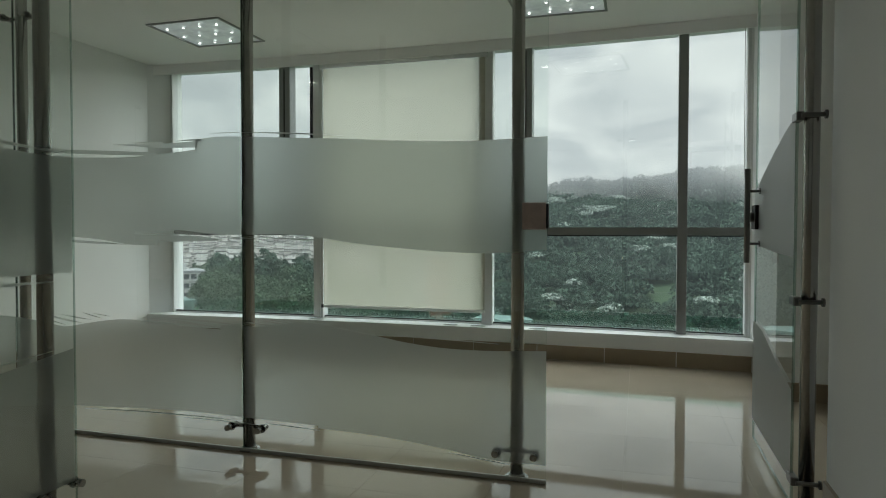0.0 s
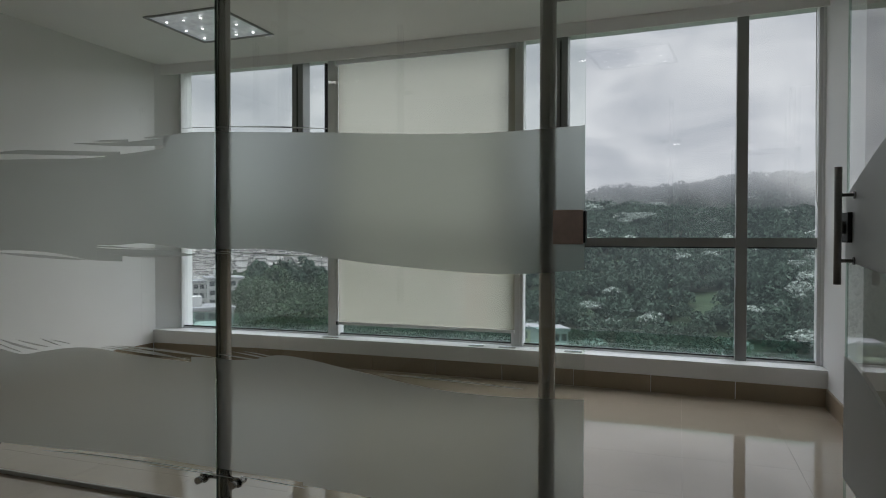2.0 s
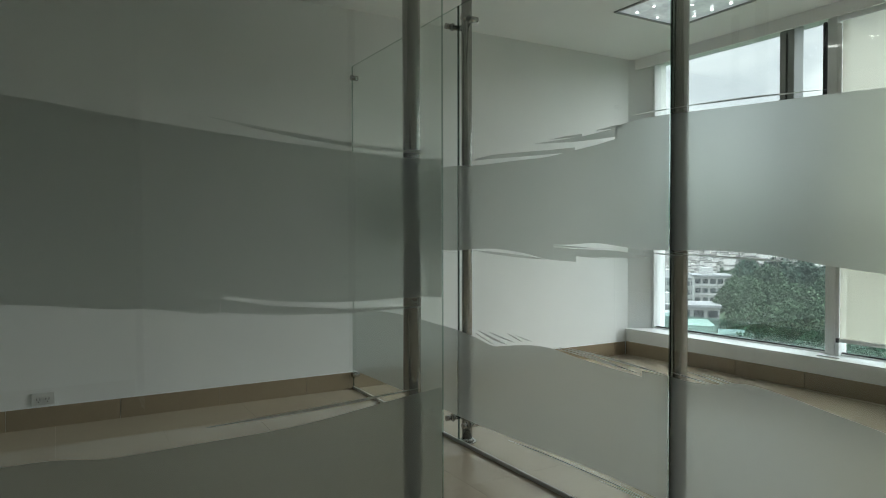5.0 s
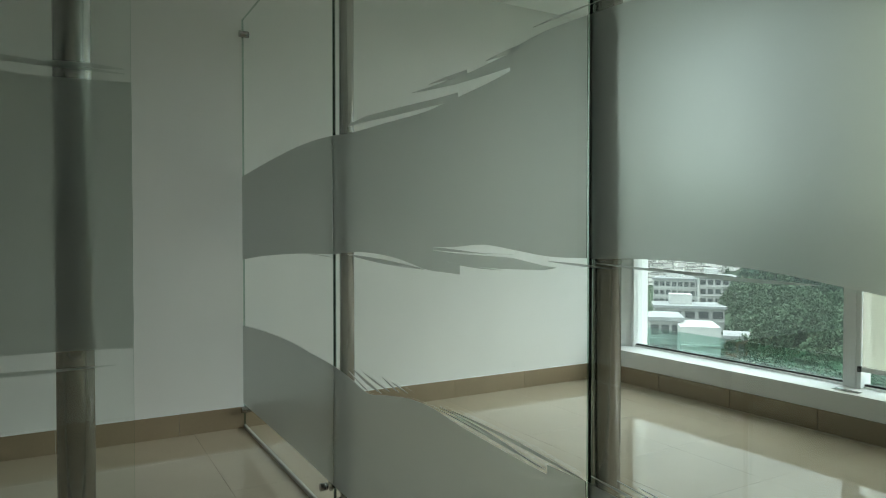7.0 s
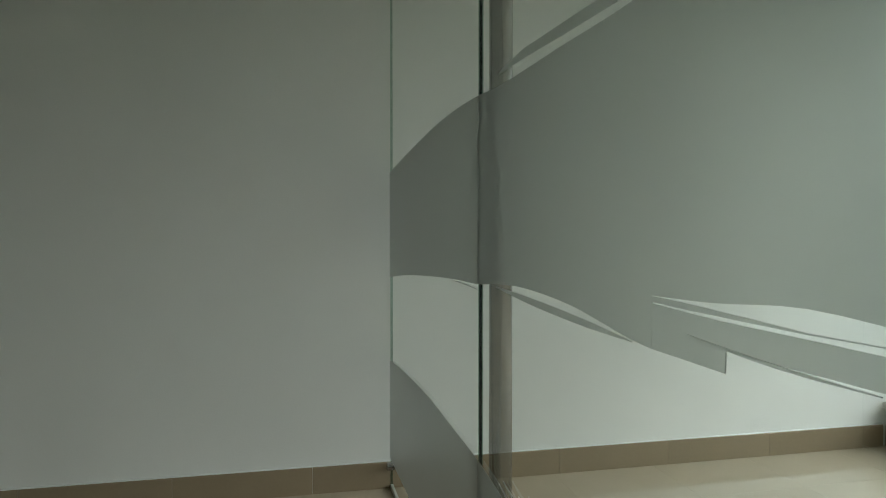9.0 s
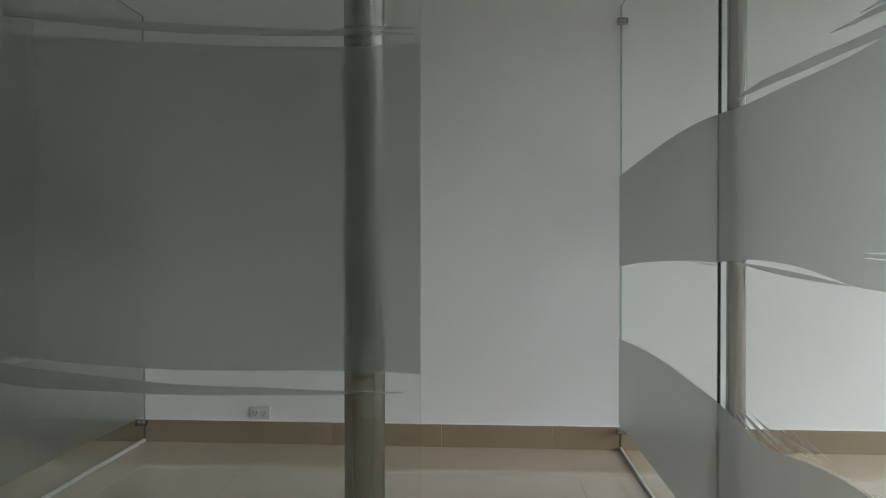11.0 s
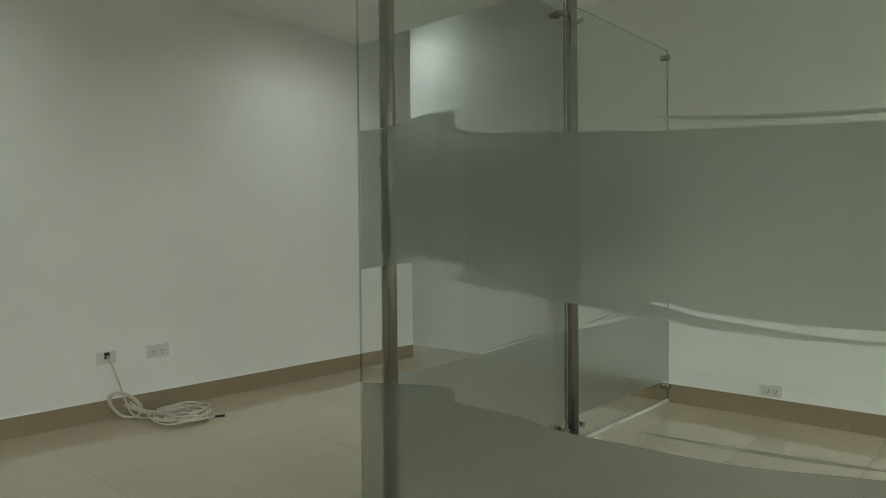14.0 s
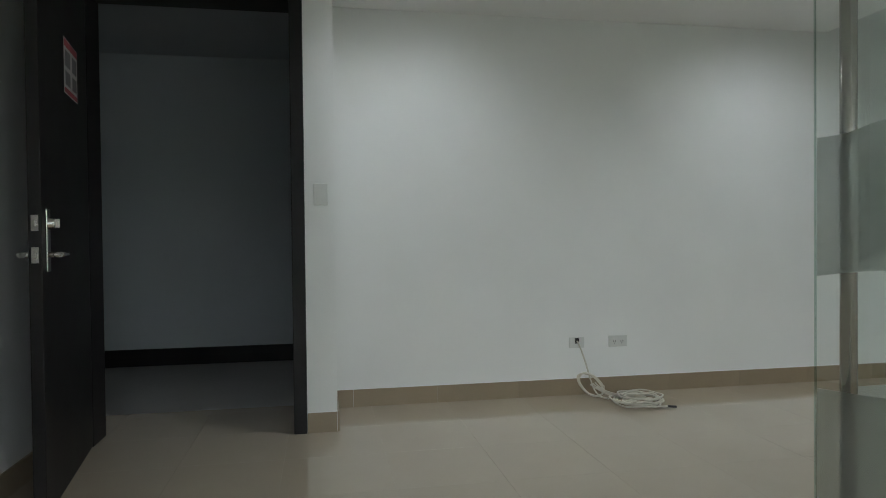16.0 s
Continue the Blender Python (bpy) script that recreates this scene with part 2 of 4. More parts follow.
def blind_material():
    m = bpy.data.materials.new("cream_screen_fabric")
    m.use_nodes = True
    n, l = m.node_tree.nodes, m.node_tree.links
    n.clear()
    out = n.new("ShaderNodeOutputMaterial")
    tr, tl, df, a, b = (n.new(k) for k in ("ShaderNodeBsdfTransparent", "ShaderNodeBsdfTranslucent", "ShaderNodeBsdfDiffuse", "ShaderNodeMixShader", "ShaderNodeMixShader"))
    tr.inputs["Color"].default_value = (0.9, 0.9, 0.86, 1)
    tl.inputs["Color"].default_value = (0.60, 0.58, 0.49, 1)
    df.inputs["Color"].default_value = (0.66, 0.64, 0.54, 1)
    co, wv = n.new("ShaderNodeTexCoord"), n.new("ShaderNodeTexWave")
    wv.bands_direction, wv.inputs["Scale"].default_value, wv.inputs["Distortion"].default_value = "Y", 60.0, 0.3
    l.new(co.outputs["Object"], wv.inputs["Vector"])
    mr = n.new("ShaderNodeMapRange")
    mr.inputs["To Min"].default_value, mr.inputs["To Max"].default_value = 0.18, 0.28
    l.new(wv.outputs["Fac"], mr.inputs["Value"])
    a.inputs[0].default_value = 0.35
    l.new(tl.outputs[0], a.inputs[1])
    l.new(df.outputs[0], a.inputs[2])
    l.new(mr.outputs["Result"], b.inputs[0])
    l.new(a.outputs[0], b.inputs[1])
    l.new(tr.outputs[0], b.inputs[2])
    l.new(b.outputs[0], out.inputs["Surface"])
    return m


BLINDM = blind_material()

# ------------------------------------------------------------------ mesh helpers


def box(bm, x0, y0, z0, x1, y1, z1, bevel=0.0):
    vs = [bm.verts.new(p) for p in ((x0, y0, z0), (x1, y0, z0), (x1, y1, z0), (x0, y1, z0), (x0, y0, z1), (x1, y0, z1), (x1, y1, z1), (x0, y1, z1))]
    fs = [bm.faces.new([vs[i] for i in f]) for f in ((3, 2, 1, 0), (4, 5, 6, 7), (0, 1, 5, 4), (1, 2, 6, 5), (2, 3, 7, 6), (3, 0, 4, 7))]
    if bevel:
        es = list({e for f in fs for e in f.edges})
        bmesh.ops.bevel(bm, geom=es, offset=bevel, segments=2, profile=0.6, affect="EDGES")
    return bm


def tube(bm, p0, p1, r, seg=20, r2=None):
    p0, p1 = Vector(p0), Vector(p1)
    turn = (p1 - p0).to_track_quat("Z", "Y").to_matrix().to_4x4()
    m = Matrix.Translation((p0 + p1) / 2) @ turn
    bmesh.ops.create_cone(bm, cap_ends=True, cap_tris=False, segments=seg, radius1=r, radius2=r if r2 is None else r2, depth=(p1 - p0).length, matrix=m)
    return bm


def fresh():
    return bmesh.new()


def finish(name, bm, mat, smooth=False):
    me = bpy.data.meshes.new(name)
    bmesh.ops.recalc_face_normals(bm, faces=bm.faces)
    if smooth:
        for f in bm.faces:
            f.smooth = len(f.verts) == 4
    bm.to_mesh(me)
    bm.free()
    me.materials.append(mat)
    return new(name, me)


def part(name, bm, mat, parent, label="", smooth=False):
    ob = finish(name, bm, mat, smooth)
    ob.parent = parent
    ob.matrix_parent_inverse = parent.matrix_world.inverted()
    if label:
        ob["label"] = label
    return ob


def thing(name, label, category, at=(0, 0, 0), group="", kind=""):
    ob = new(name)
    ob.location = at
    ob.matrix_world = Matrix.Translation(at)
    return tagged(ob, label, category, group, kind)


def structure(name, bm, mat, label, category):
    return tagged(finish(name, bm, mat), label, category, kind="structure")


# ------------------------------------------------------------------ walls, floor base, ceilings
ceil_bm = fresh()
box(ceil_bm, -4.54, -5.32, CEIL, 2.70, -0.5, CEIL + 0.12)
box(ceil_bm, -3.0, -0.5, CEIL, 2.70, 0.0, CEIL + 0.12)
structure("ceiling", ceil_bm, CEILING, "smooth white painted ceiling of the office", "ceiling")
structure("ceiling_recess", box(fresh(), -6.0, -0.5, 3.0, -2.88, 0.5, 3.1), CEILING, "raised white ceiling over the recess", "ceiling")

structure("floor", box(fresh(), -4.66, -5.45, -0.15, 2.62, 0.65, -0.0018), GROUT, "beige grout bed under polished tiles", "floor")

north = fresh()
box(north, -3.0, 0.0, -0.012, 2.49, 0.16, CEIL + 0.6)
box(north, -3.0, 0.16, -0.012, -2.88, 0.5, 3.0)
structure("wall_north", north, WALL, "plain white painted plaster wall", "wall")
structure("wall_recess", box(fresh(), -6.0, 0.5, -0.012, -2.88, 0.62, 3.0), WALL, "white wall at the back of a recess", "wall")
structure("wall_recess_end", box(fresh(), -6.12, -0.6, -0.012, -6.0, 0.62, 3.0), WALL, "white end wall of the recess", "wall")
structure("wall_recess_side", box(fresh(), -6.0, -0.72, -0.15, -4.66, -0.6, 3.0), WALL, "white side wall of the recess", "wall")
fasc = fresh()
box(fasc, -4.66, -0.62, CEIL + 0.12, -2.88, -0.5, 3.0)
box(fasc, -3.0, -0.5, CEIL + 0.12, -2.88, 0.0, 3.0)
structure("ceiling_step", fasc, CEILING, "white upstand at the ceiling step", "ceiling")
structure("floor_recess", box(fresh(), -6.0, -0.6, -0.15, -4.66, 0.5, -0.002), TILE, "polished beige floor of the recess", "floor")
structure("wall_west", box(fresh(), -4.66, -3.96, -0.012, -4.54, 0.05, 3.0), WALL, "white painted wall with downlight glow", "wall")
pier = fresh()
box(pier, -4.66, -4.12, -0.012, -4.03, -3.96, CEIL)
structure("wall_pier", pier, WALL, "white wall pier beside the entrance door", "wall")
structure("wall_over_door", box(fresh(), -4.20, -5.32, 2.38, -4.03, -4.12, CEIL), WALL, "white wall strip above the entrance", "wall")
structure("wall_door_side", box(fresh(), -4.20, -5.32, -0.012, -4.03, -5.255, 2.38), WALL, "white wall strip beside the entrance", "wall")
structure("wall_south", box(fresh(), -4.66, -5.44, -0.012, 2.62, -5.32, CEIL), WALL, "plain white painted wall", "wall")
structure("wall_stub", box(fresh(), -1.25, -5.32, -0.012, 0.03, -4.905, CEIL), WALL, "white wall return beside the glass door", "wall")
structure("wall_column", box(fresh(), 1.66, -5.32, -0.012, 2.58, -5.035, CEIL), WALL, "white painted column at the window", "wall")
jamb = fresh()
lo_ring = [jamb.verts.new((x, y, -0.012)) for x, y in ((2.49, 0.16), (2.49, 0.004), (2.665, -0.125), (2.80, -0.125), (2.80, 0.16))]
hi_ring = [jamb.verts.new((v.co.x, v.co.y, CEIL + 0.6)) for v in lo_ring]
for i in range(5):
    jamb.faces.new((lo_ring[i], lo_ring[(i + 1) % 5], hi_ring[(i + 1) % 5], hi_ring[i]))
jamb.faces.new(lo_ring)
jamb.faces.new(hi_ring)
structure("wall_jamb", jamb, SILL, "bright white reveal at the window's end", "wall")
structure("wall_jamb_end", box(fresh(), 2.58, -5.32, -0.012, 2.76, -5.02, CEIL + 0.3), SILL, "white window reveal beside the column", "wall")

# ------------------------------------------------------------------ outer corridor behind the entrance
hall = fresh()
box(hall, -6.42, -8.0, -0.012, -6.3, -3.4, 2.7)
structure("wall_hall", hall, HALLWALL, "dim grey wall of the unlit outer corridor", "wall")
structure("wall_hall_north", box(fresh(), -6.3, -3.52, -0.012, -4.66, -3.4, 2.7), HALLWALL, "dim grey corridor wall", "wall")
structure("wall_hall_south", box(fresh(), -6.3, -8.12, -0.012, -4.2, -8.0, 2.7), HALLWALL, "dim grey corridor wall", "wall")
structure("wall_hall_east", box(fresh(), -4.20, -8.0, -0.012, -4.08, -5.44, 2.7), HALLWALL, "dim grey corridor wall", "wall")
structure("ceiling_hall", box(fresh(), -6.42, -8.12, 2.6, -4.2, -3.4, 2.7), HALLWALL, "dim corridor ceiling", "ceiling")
structure("floor_hall", box(fresh(), -6.3, -8.0, -0.15, -4.20, -3.52, -0.002), HALLFLOOR, "dim grey tiled corridor floor", "floor")
structure("baseboard_hall", box(fresh(), -6.3, -8.0, -0.002, -6.284, -3.52, 0.14), DOORWOOD, "dark skirting in the corridor", "baseboard")

# ------------------------------------------------------------------ window front


def par_x(y):
    return 2.545 - 0.095 * ((y + 2.35) / 2.65) ** 2


def pane_x(y):
    return 2.735 - 0.11 * ((y + 2.2) / 2.8) ** 2


def strip(bm, ys, fx0, fx1, z0, z1):
    """A solid that follows the bowed front."""
    rows = []
    for y in ys:
        rows.append([bm.verts.new(p) for p in ((fx0(y), y, z0), (fx1(y), y, z0), (fx1(y), y, z1), (fx0(y), y, z1))])
    for a, b in zip(rows, rows[1:]):
        for i in range(4):
            j = (i + 1) % 4
            bm.faces.new((a[i], a[j], b[j], b[i]))
    bm.faces.new(rows[0])
    bm.faces.new(rows[-1][::-1])
    return bm


YS = [0.012 - i * (5.047 - 0.0) / 20 for i in range(21)]
structure("wall_parapet", strip(fresh(), YS, par_x, lambda y: pane_x(y) + 0.12, -0.15, 0.184), SILL, "low white parapet below the windows, slightly bowed", "wall")
structure("window_sill", strip(fresh(), YS, lambda y: par_x(y) - 0.012, lambda y: pane_x(y) + 0.02, 0.186, 0.217), SILL, "broad white painted window sill", "sill")
structure("window_head", strip(fresh(), YS, lambda y: pane_x(y) - 0.03, lambda y: pane_x(y) + 0.2, 2.452, CEIL + 0.13), ALU, "white frame head along the ceiling", "window")
structure("trim_pelmet", strip(fresh(), YS, lambda y: pane_x(y) - 0.135, lambda y: pane_x(y) - 0.115, 2.384, CEIL - 0.001), CEILING, "white pelmet board hiding the window head", "pelmet")


def post_frame(bm, y, half, z0, z1, d0=-0.035, d1=0.045):
    x = pane_x(y)
    return box(bm, x + d0, y - half, z0, x + d1, y + half, z1, 0.004)


def rail(bm, ya, yb, z0, z1, d0=-0.03, d1=0.04):
    return strip(bm, [ya + (yb - ya) * i / 6 for i in range(7)], lambda y: pane_x(y) + d0, lambda y: pane_x(y) + d1, z0, z1)


def window(name, ya, yb, label, split=None, sash=None, transom=True, mat=ALU):
    """One bay between two mullions, ya > yb."""
    w = thing(name, label, "window", (pane_x((ya + yb) / 2), (ya + yb) / 2, 0.217), kind="structure")
    part("bottom_rail", rail(fresh(), ya, yb, 0.218, 0.229, -0.02, 0.04), SILL, w)
    part("top_rail", rail(fresh(), ya, yb, 2.445, 2.451), mat, w)
    part("gasket", rail(fresh(), ya - 0.02, yb + 0.02, 0.230, 0.239, -0.012, 0.012), BLACKRUBBER, w)
    bays = [(ya - 0.02, yb + 0.02)]
    if transom:
        part("transom", rail(fresh(), ya - 0.018, yb + 0.018, 0.945, 1.003, -0.032, 0.036), ALUGREY, w)
        part("gasket", rail(fresh(), ya - 0.02, yb + 0.02, 0.936, 0.944, -0.012, 0.012), BLACKRUBBER, w)
    for a, b in bays:
        for z0, z1 in ((0.240, 0.935), (1.004, 2.444)) if transom else ((0.240, 2.444),):
            p = part("pane", rail(fresh(), a, b, z0, z1, -0.003, 0.003), PANE, w)
            p.visible_shadow = False
    if sash:
        y0, y1 = sash
        f = part("sash_frame", box(fresh(), pane_x(y0) - 0.05, y1, 1.02, pane_x(y0) + 0.06, y0, 2.444, 0.006), ALUGREY, w, "dark grey casement stile")
        part("gasket", box(fresh(), pane_x(y0) - 0.054, (y0 + y1) / 2 - 0.006, 1.03, pane_x(y0) - 0.0505, (y0 + y1) / 2 + 0.006, 2.38), BLACKRUBBER, f)
    return w


window("window_1", -0.128, -1.60, "tall window bay with a casement stile, overlooking the town", sash=(-1.23, -1.335))
window("window_2", -1.60, -3.10, "tall window bay behind a lowered roller blind")
w3 = window("window_3", -3.10, -4.575, "large clear window bay facing a misty forested hill", sash=(-3.36, -3.46))
window("window_4", -4.575, -5.03, "narrow clear window bay beside the column")
part("latch_handle", box(fresh(), pane_x(-3.4) - 0.085, -3.41, 1.36, pane_x(-3.4) - 0.051, -3.31, 1.385, 0.006), BLACKRUBBER, w3, "black casement handle")
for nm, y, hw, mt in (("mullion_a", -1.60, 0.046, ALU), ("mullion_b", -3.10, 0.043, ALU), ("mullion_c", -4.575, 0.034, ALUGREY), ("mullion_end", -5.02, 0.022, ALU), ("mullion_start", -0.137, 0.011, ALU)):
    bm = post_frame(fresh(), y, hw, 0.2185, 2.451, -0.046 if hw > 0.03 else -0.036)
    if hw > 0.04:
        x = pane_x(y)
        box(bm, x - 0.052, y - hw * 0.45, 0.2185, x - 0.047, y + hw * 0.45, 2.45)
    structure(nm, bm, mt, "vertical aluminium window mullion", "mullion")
# gasket-black strips stand in for the shade beside two mullions
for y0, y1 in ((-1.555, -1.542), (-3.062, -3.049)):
    structure("trim_shadow_groove", box(fresh(), pane_x(y0) - 0.044, y0 + 0.012, 1.02, pane_x(y0) + 0.03, y1 + 0.018, 2.39), BLACKRUBBER, "black strip put in for the shadow groove beside the mullion", "seal")

# sea-green glass upstand outside, along the foot of the windows
ledge = strip(fresh(), [0.0 - i * 5.05 / 16 for i in range(17)], lambda y: pane_x(y) + 0.16, lambda y: pane_x(y) + 0.168, 0.10, 0.335)
lo = structure("trim_outer_glass", ledge, TEAL, "sea-green glass upstand outside the windows", "trim")
lo.visible_shadow = False

# roller blind
blind = thing("roller_blind", "cream screen-fabric roller blind, lowered almost to the sill", "blind", (2.63, -2.38, 0.31))
bx = 2.66
fab = fresh()
N = 40
cols = []
for i in range(N + 1):
    y = -1.665 - (3.085 - 1.665) * i / N
    cols.append([fab.verts.new((bx + 0.004 * math.sin(i * 0.55) * (1 - k / 10), y, 0.335 + (2.36 - 0.335) * k / 10)) for k in range(11)])
for a, b in zip(cols, cols[1:]):
    for k in range(10):
        fab.faces.new((a[k], b[k], b[k + 1], a[k + 1]))
part("fabric", fab, BLINDM, blind, "cream semi-sheer screen fabric", smooth=True)
part("bottom_bar", box(fresh(), bx - 0.008, -3.087, 0.312, bx + 0.008, -1.663, 0.337, 0.005), ALU, blind, "slim off-white bottom bar")
part("end_cap", box(fresh(), bx - 0.010, -1.662, 0.31, bx + 0.010, -1.644, 0.338, 0.002), BLACKRUBBER, blind, "black end cap")
part("roller", tube(fresh(), (bx, -1.65, 2.39), (bx, -3.10, 2.39), 0.028, 20), ALU, blind, smooth=True)
part("bracket", box(fresh(), bx - 0.04, -1.65, 2.35, bx + 0.03, -1.645, 2.425), ALU, blind)
part("bracket", box(fresh(), bx - 0.04, -3.105, 2.35, bx + 0.03, -3.10, 2.425), ALU, blind)


def curve_tube(name, pts, r, mat, parent=None, cyclic=False):
    cu = bpy.data.curves.new(name, "CURVE")
    cu.dimensions, cu.bevel_depth, cu.bevel_resolution, cu.resolution_u = "3D", r, 2, 6
    sp = cu.splines.new("NURBS")
    sp.points.add(len(pts) - 1)
    for q, p in zip(sp.points, pts):
        q.co = (*p, 1)
    sp.use_endpoint_u, sp.order_u, sp.use_cyclic_u = not cyclic, 4, cyclic
    cu.materials.append(mat)
    ob = new(name, cu)
    if parent:
        ob.parent = parent
        ob.matrix_parent_inverse = parent.matrix_world.inverted()
    return ob


# beaded cord of a raised blind at the window's end
cord = curve_tube("blind_cord", [(2.53, -4.97, 2.43), (2.528, -4.972, 1.9), (2.53, -4.975, 1.4), (2.535, -4.985, 1.2), (2.535, -4.995, 1.17), (2.533, -5.005, 1.2), (2.53, -5.0, 1.5), (2.53, -4.992, 1.9), (2.53, -4.99, 2.43)], 0.0022, PLASTIC)
tagged(cord, "thin white looped blind cord hanging beside the window", "cord")

for y, w in ((-1.63, 0.13), (-2.82, 0.11), (-3.05, 0.12), (-3.52, 0.12)):
    bm = fresh()
    x = par_x(y) + 0.05
    box(bm, x - 0.02, y - w / 2, 0.2172, x + 0.02, y + w / 2, 0.2212, 0.0015)
    box(bm, x - 0.012, y - w / 2 + 0.012, 0.2212, x + 0.012, y + w / 2 - 0.012, 0.2226)
    tagged(finish("sill_plate", bm, CHROME), "small flat metal cover plate on the sill", "cover plate", group="plates on the sill")

# ------------------------------------------------------------------ ceiling lamps and downlights


def ceiling_lamp(cx, cy):
    lamp = thing("ceiling_lamp", "square recessed office light with a silver prismatic reflector", "ceiling lamp", (cx, cy, CEIL), group="square ceiling lamps")
    h = 0.305
    fr = fresh()
    for x0, y0, x1, y1 in ((-h, -h, h, -h + 0.018), (-h, h - 0.018, h, h), (-h, -h + 0.018, -h + 0.018, h - 0.018), (h - 0.018, -h + 0.018, h, h - 0.018)):
        box(fr, cx + x0, cy + y0, CEIL - 0.011, cx + x1, cy + y1, CEIL - 0.0005, 0.002)
    part("frame", fr, ALUGREY, lamp, "thin grey metal frame")
    rf = fresh()
    n = 12
    grid = [[rf.verts.new((cx - 0.285 + 0.57 * i / n, cy - 0.285 + 0.57 * j / n, CEIL - 0.002 - 0.012 * abs(math.sin(i * math.pi / 3)) * abs(math.sin(j * math.pi / 4)) - 0.002 * random.random())) for j in range(n + 1)] for i in range(n + 1)]
    for i in range(n):
        for j in range(n):
            rf.faces.new((grid[i][j], grid[i + 1][j], grid[i + 1][j + 1], grid[i][j + 1]))
    part("reflector", rf, LAMPREF, lamp, "crinkled silver reflector with a faint added glow")
    for i in range(3):
        for j in range(4):
            x, y = cx - 0.19 + 0.19 * i, cy - 0.21 + 0.14 * j
            part("led", box(fresh(), x - 0.006, y - 0.008, CEIL - 0.02, x + 0.006, y + 0.008, CEIL - 0.014), LED, lamp)
    return lamp


ceiling_lamp(1.81, -1.13)
ceiling_lamp(1.81, -3.75)


def downlight(x, y, z):
    d = thing("downlight", "round recessed downlight in the ceiling, switched on", "downlight", (x, y, z), group="downlights")
    ring = fresh()
    vs = []
    for i in range(24):
        a = i * math.tau / 24
        vs.append([ring.verts.new((x + r * math.cos(a), y + r * math.sin(a), zz)) for r, zz in ((0.07, z - 0.0005), (0.068, z - 0.005), (0.052, z - 0.005), (0.05, z - 0.0008))])
    for i in range(24):
        a, b = vs[i], vs[(i + 1) % 24]
        for k in range(3):
            ring.faces.new((a[k], a[k + 1], b[k + 1], b[k]))
    part("trim_ring", ring, ALU, d)
    part("lens", tube(fresh(), (x, y, z - 0.0025), (x, y, z - 0.0008), 0.049, 24), DOWNGLOW, d)


for lx, ly in DOWNLIGHTS:
    downlight(lx, ly, CEIL)

# ------------------------------------------------------------------ glass partitions
GT, GB, TH = 2.10, 0.014, 0.010


def smooth_line(pts, step=0.03):
    """A soft line through (u, z) knots, as a list of points."""
    out = []
    n = len(pts)
    for i in range(n - 1):
        p0, p1, p2, p3 = pts[max(i - 1, 0)], pts[i], pts[i + 1], pts[min(i + 2, n - 1)]
        k = max(2, int(abs(p2[0] - p1[0]) / step))
        for j in range(k):
            t = j / k
            m1, m2 = (p2[1] - p0[1]) / ((p2[0] - p0[0]) or 1) * (p2[0] - p1[0]), (p3[1] - p1[1]) / ((p3[0] - p1[0]) or 1) * (p2[0] - p1[0])
            z = (2 * t ** 3 - 3 * t * t + 1) * p1[1] + (t ** 3 - 2 * t * t + t) * m1 + (-2 * t ** 3 + 3 * t * t) * p2[1] + (t ** 3 - t * t) * m2
            out.append((p1[0] + (p2[0] - p1[0]) * t, z))
    return out + [pts[-1]]


def clip_line(line, a, b):
    us, zs = [p[0] for p in line], [p[1] for p in line]
    inner = [a] + [u for u in us if a < u < b] + [b]
    return [(u, float(np.interp(u, us, zs))) for u in inner]


def film(bm, top, bot, place, thick=0.0012):
    """A film between two lines over the same u; place(u, z, d) gives the point at depth d."""
    us = sorted({round(p[0], 5) for p in top} | {round(p[0], 5) for p in bot})
    tu, tz, bu, bz = [p[0] for p in top], [p[1] for p in top], [p[0] for p in bot], [p[1] for p in bot]
    rows = []
    for u in us:
        zt, zb = float(np.interp(u, tu, tz)), float(np.interp(u, bu, bz))
        rows.append([bm.verts.new(place(u, zz, d)) for zz, d in ((zb, 0), (zt, 0), (zt, thick), (zb, thick))])
    for a, b in zip(rows, rows[1:]):
        for i in range(4):
            j = (i + 1) % 4
            bm.faces.new((a[i], a[j], b[j], b[i]))


def streak(bm, u0, z0, u1, z1, wide, sag, place, blunt=False):
    """A brush-like tapered stroke."""
    n = 14
    top, bot = [], []
    if u1 < u0:
        u0, z0, u1, z1 = u1, z1, u0, z0
    for i in range(n + 1):
        t = i / n
        u, zc = u0 + (u1 - u0) * t, z0 + (z1 - z0) * t + sag * math.sin(math.pi * t)
        w = wide * 0.5 * (min(1.0, (1 - t) * 2.5) if blunt else math.sin(math.pi * min(0.985, max(0.015, t))) ** 0.7)
        top.append((u, zc + max(w, 0.0004)))
        bot.append((u, zc - max(w, 0.0004)))
    film(bm, top, bot, place)


def glass_panel(name, parent, place, u0, u1, z0=GB, z1=GT):
    g = fresh()
    vs = [[g.verts.new(place(u, z, d)) for u, z in ((u0, z0), (u1, z0), (u1, z1), (u0, z1))] for d in (0.0,)]
    g.faces.new(vs[0])
    ob = part(name, g, GLASS, parent, "clear tempered glass sheet")
    ob.visible_shadow = False
    e = fresh()
    for a, b in (((u0, z0), (u1, z0)), ((u1, z0), (u1, z1)), ((u1, z1), (u0, z1)), ((u0, z1), (u0, z0))):
        e.faces.new([e.verts.new(place(*q)) for q in ((a[0], a[1], -TH / 2), (b[0], b[1], -TH / 2), (b[0], b[1], TH / 2), (a[0], a[1], TH / 2))])
    part("polished_edge", e, EDGE, ob, "dark green polished glass edge")
    return ob


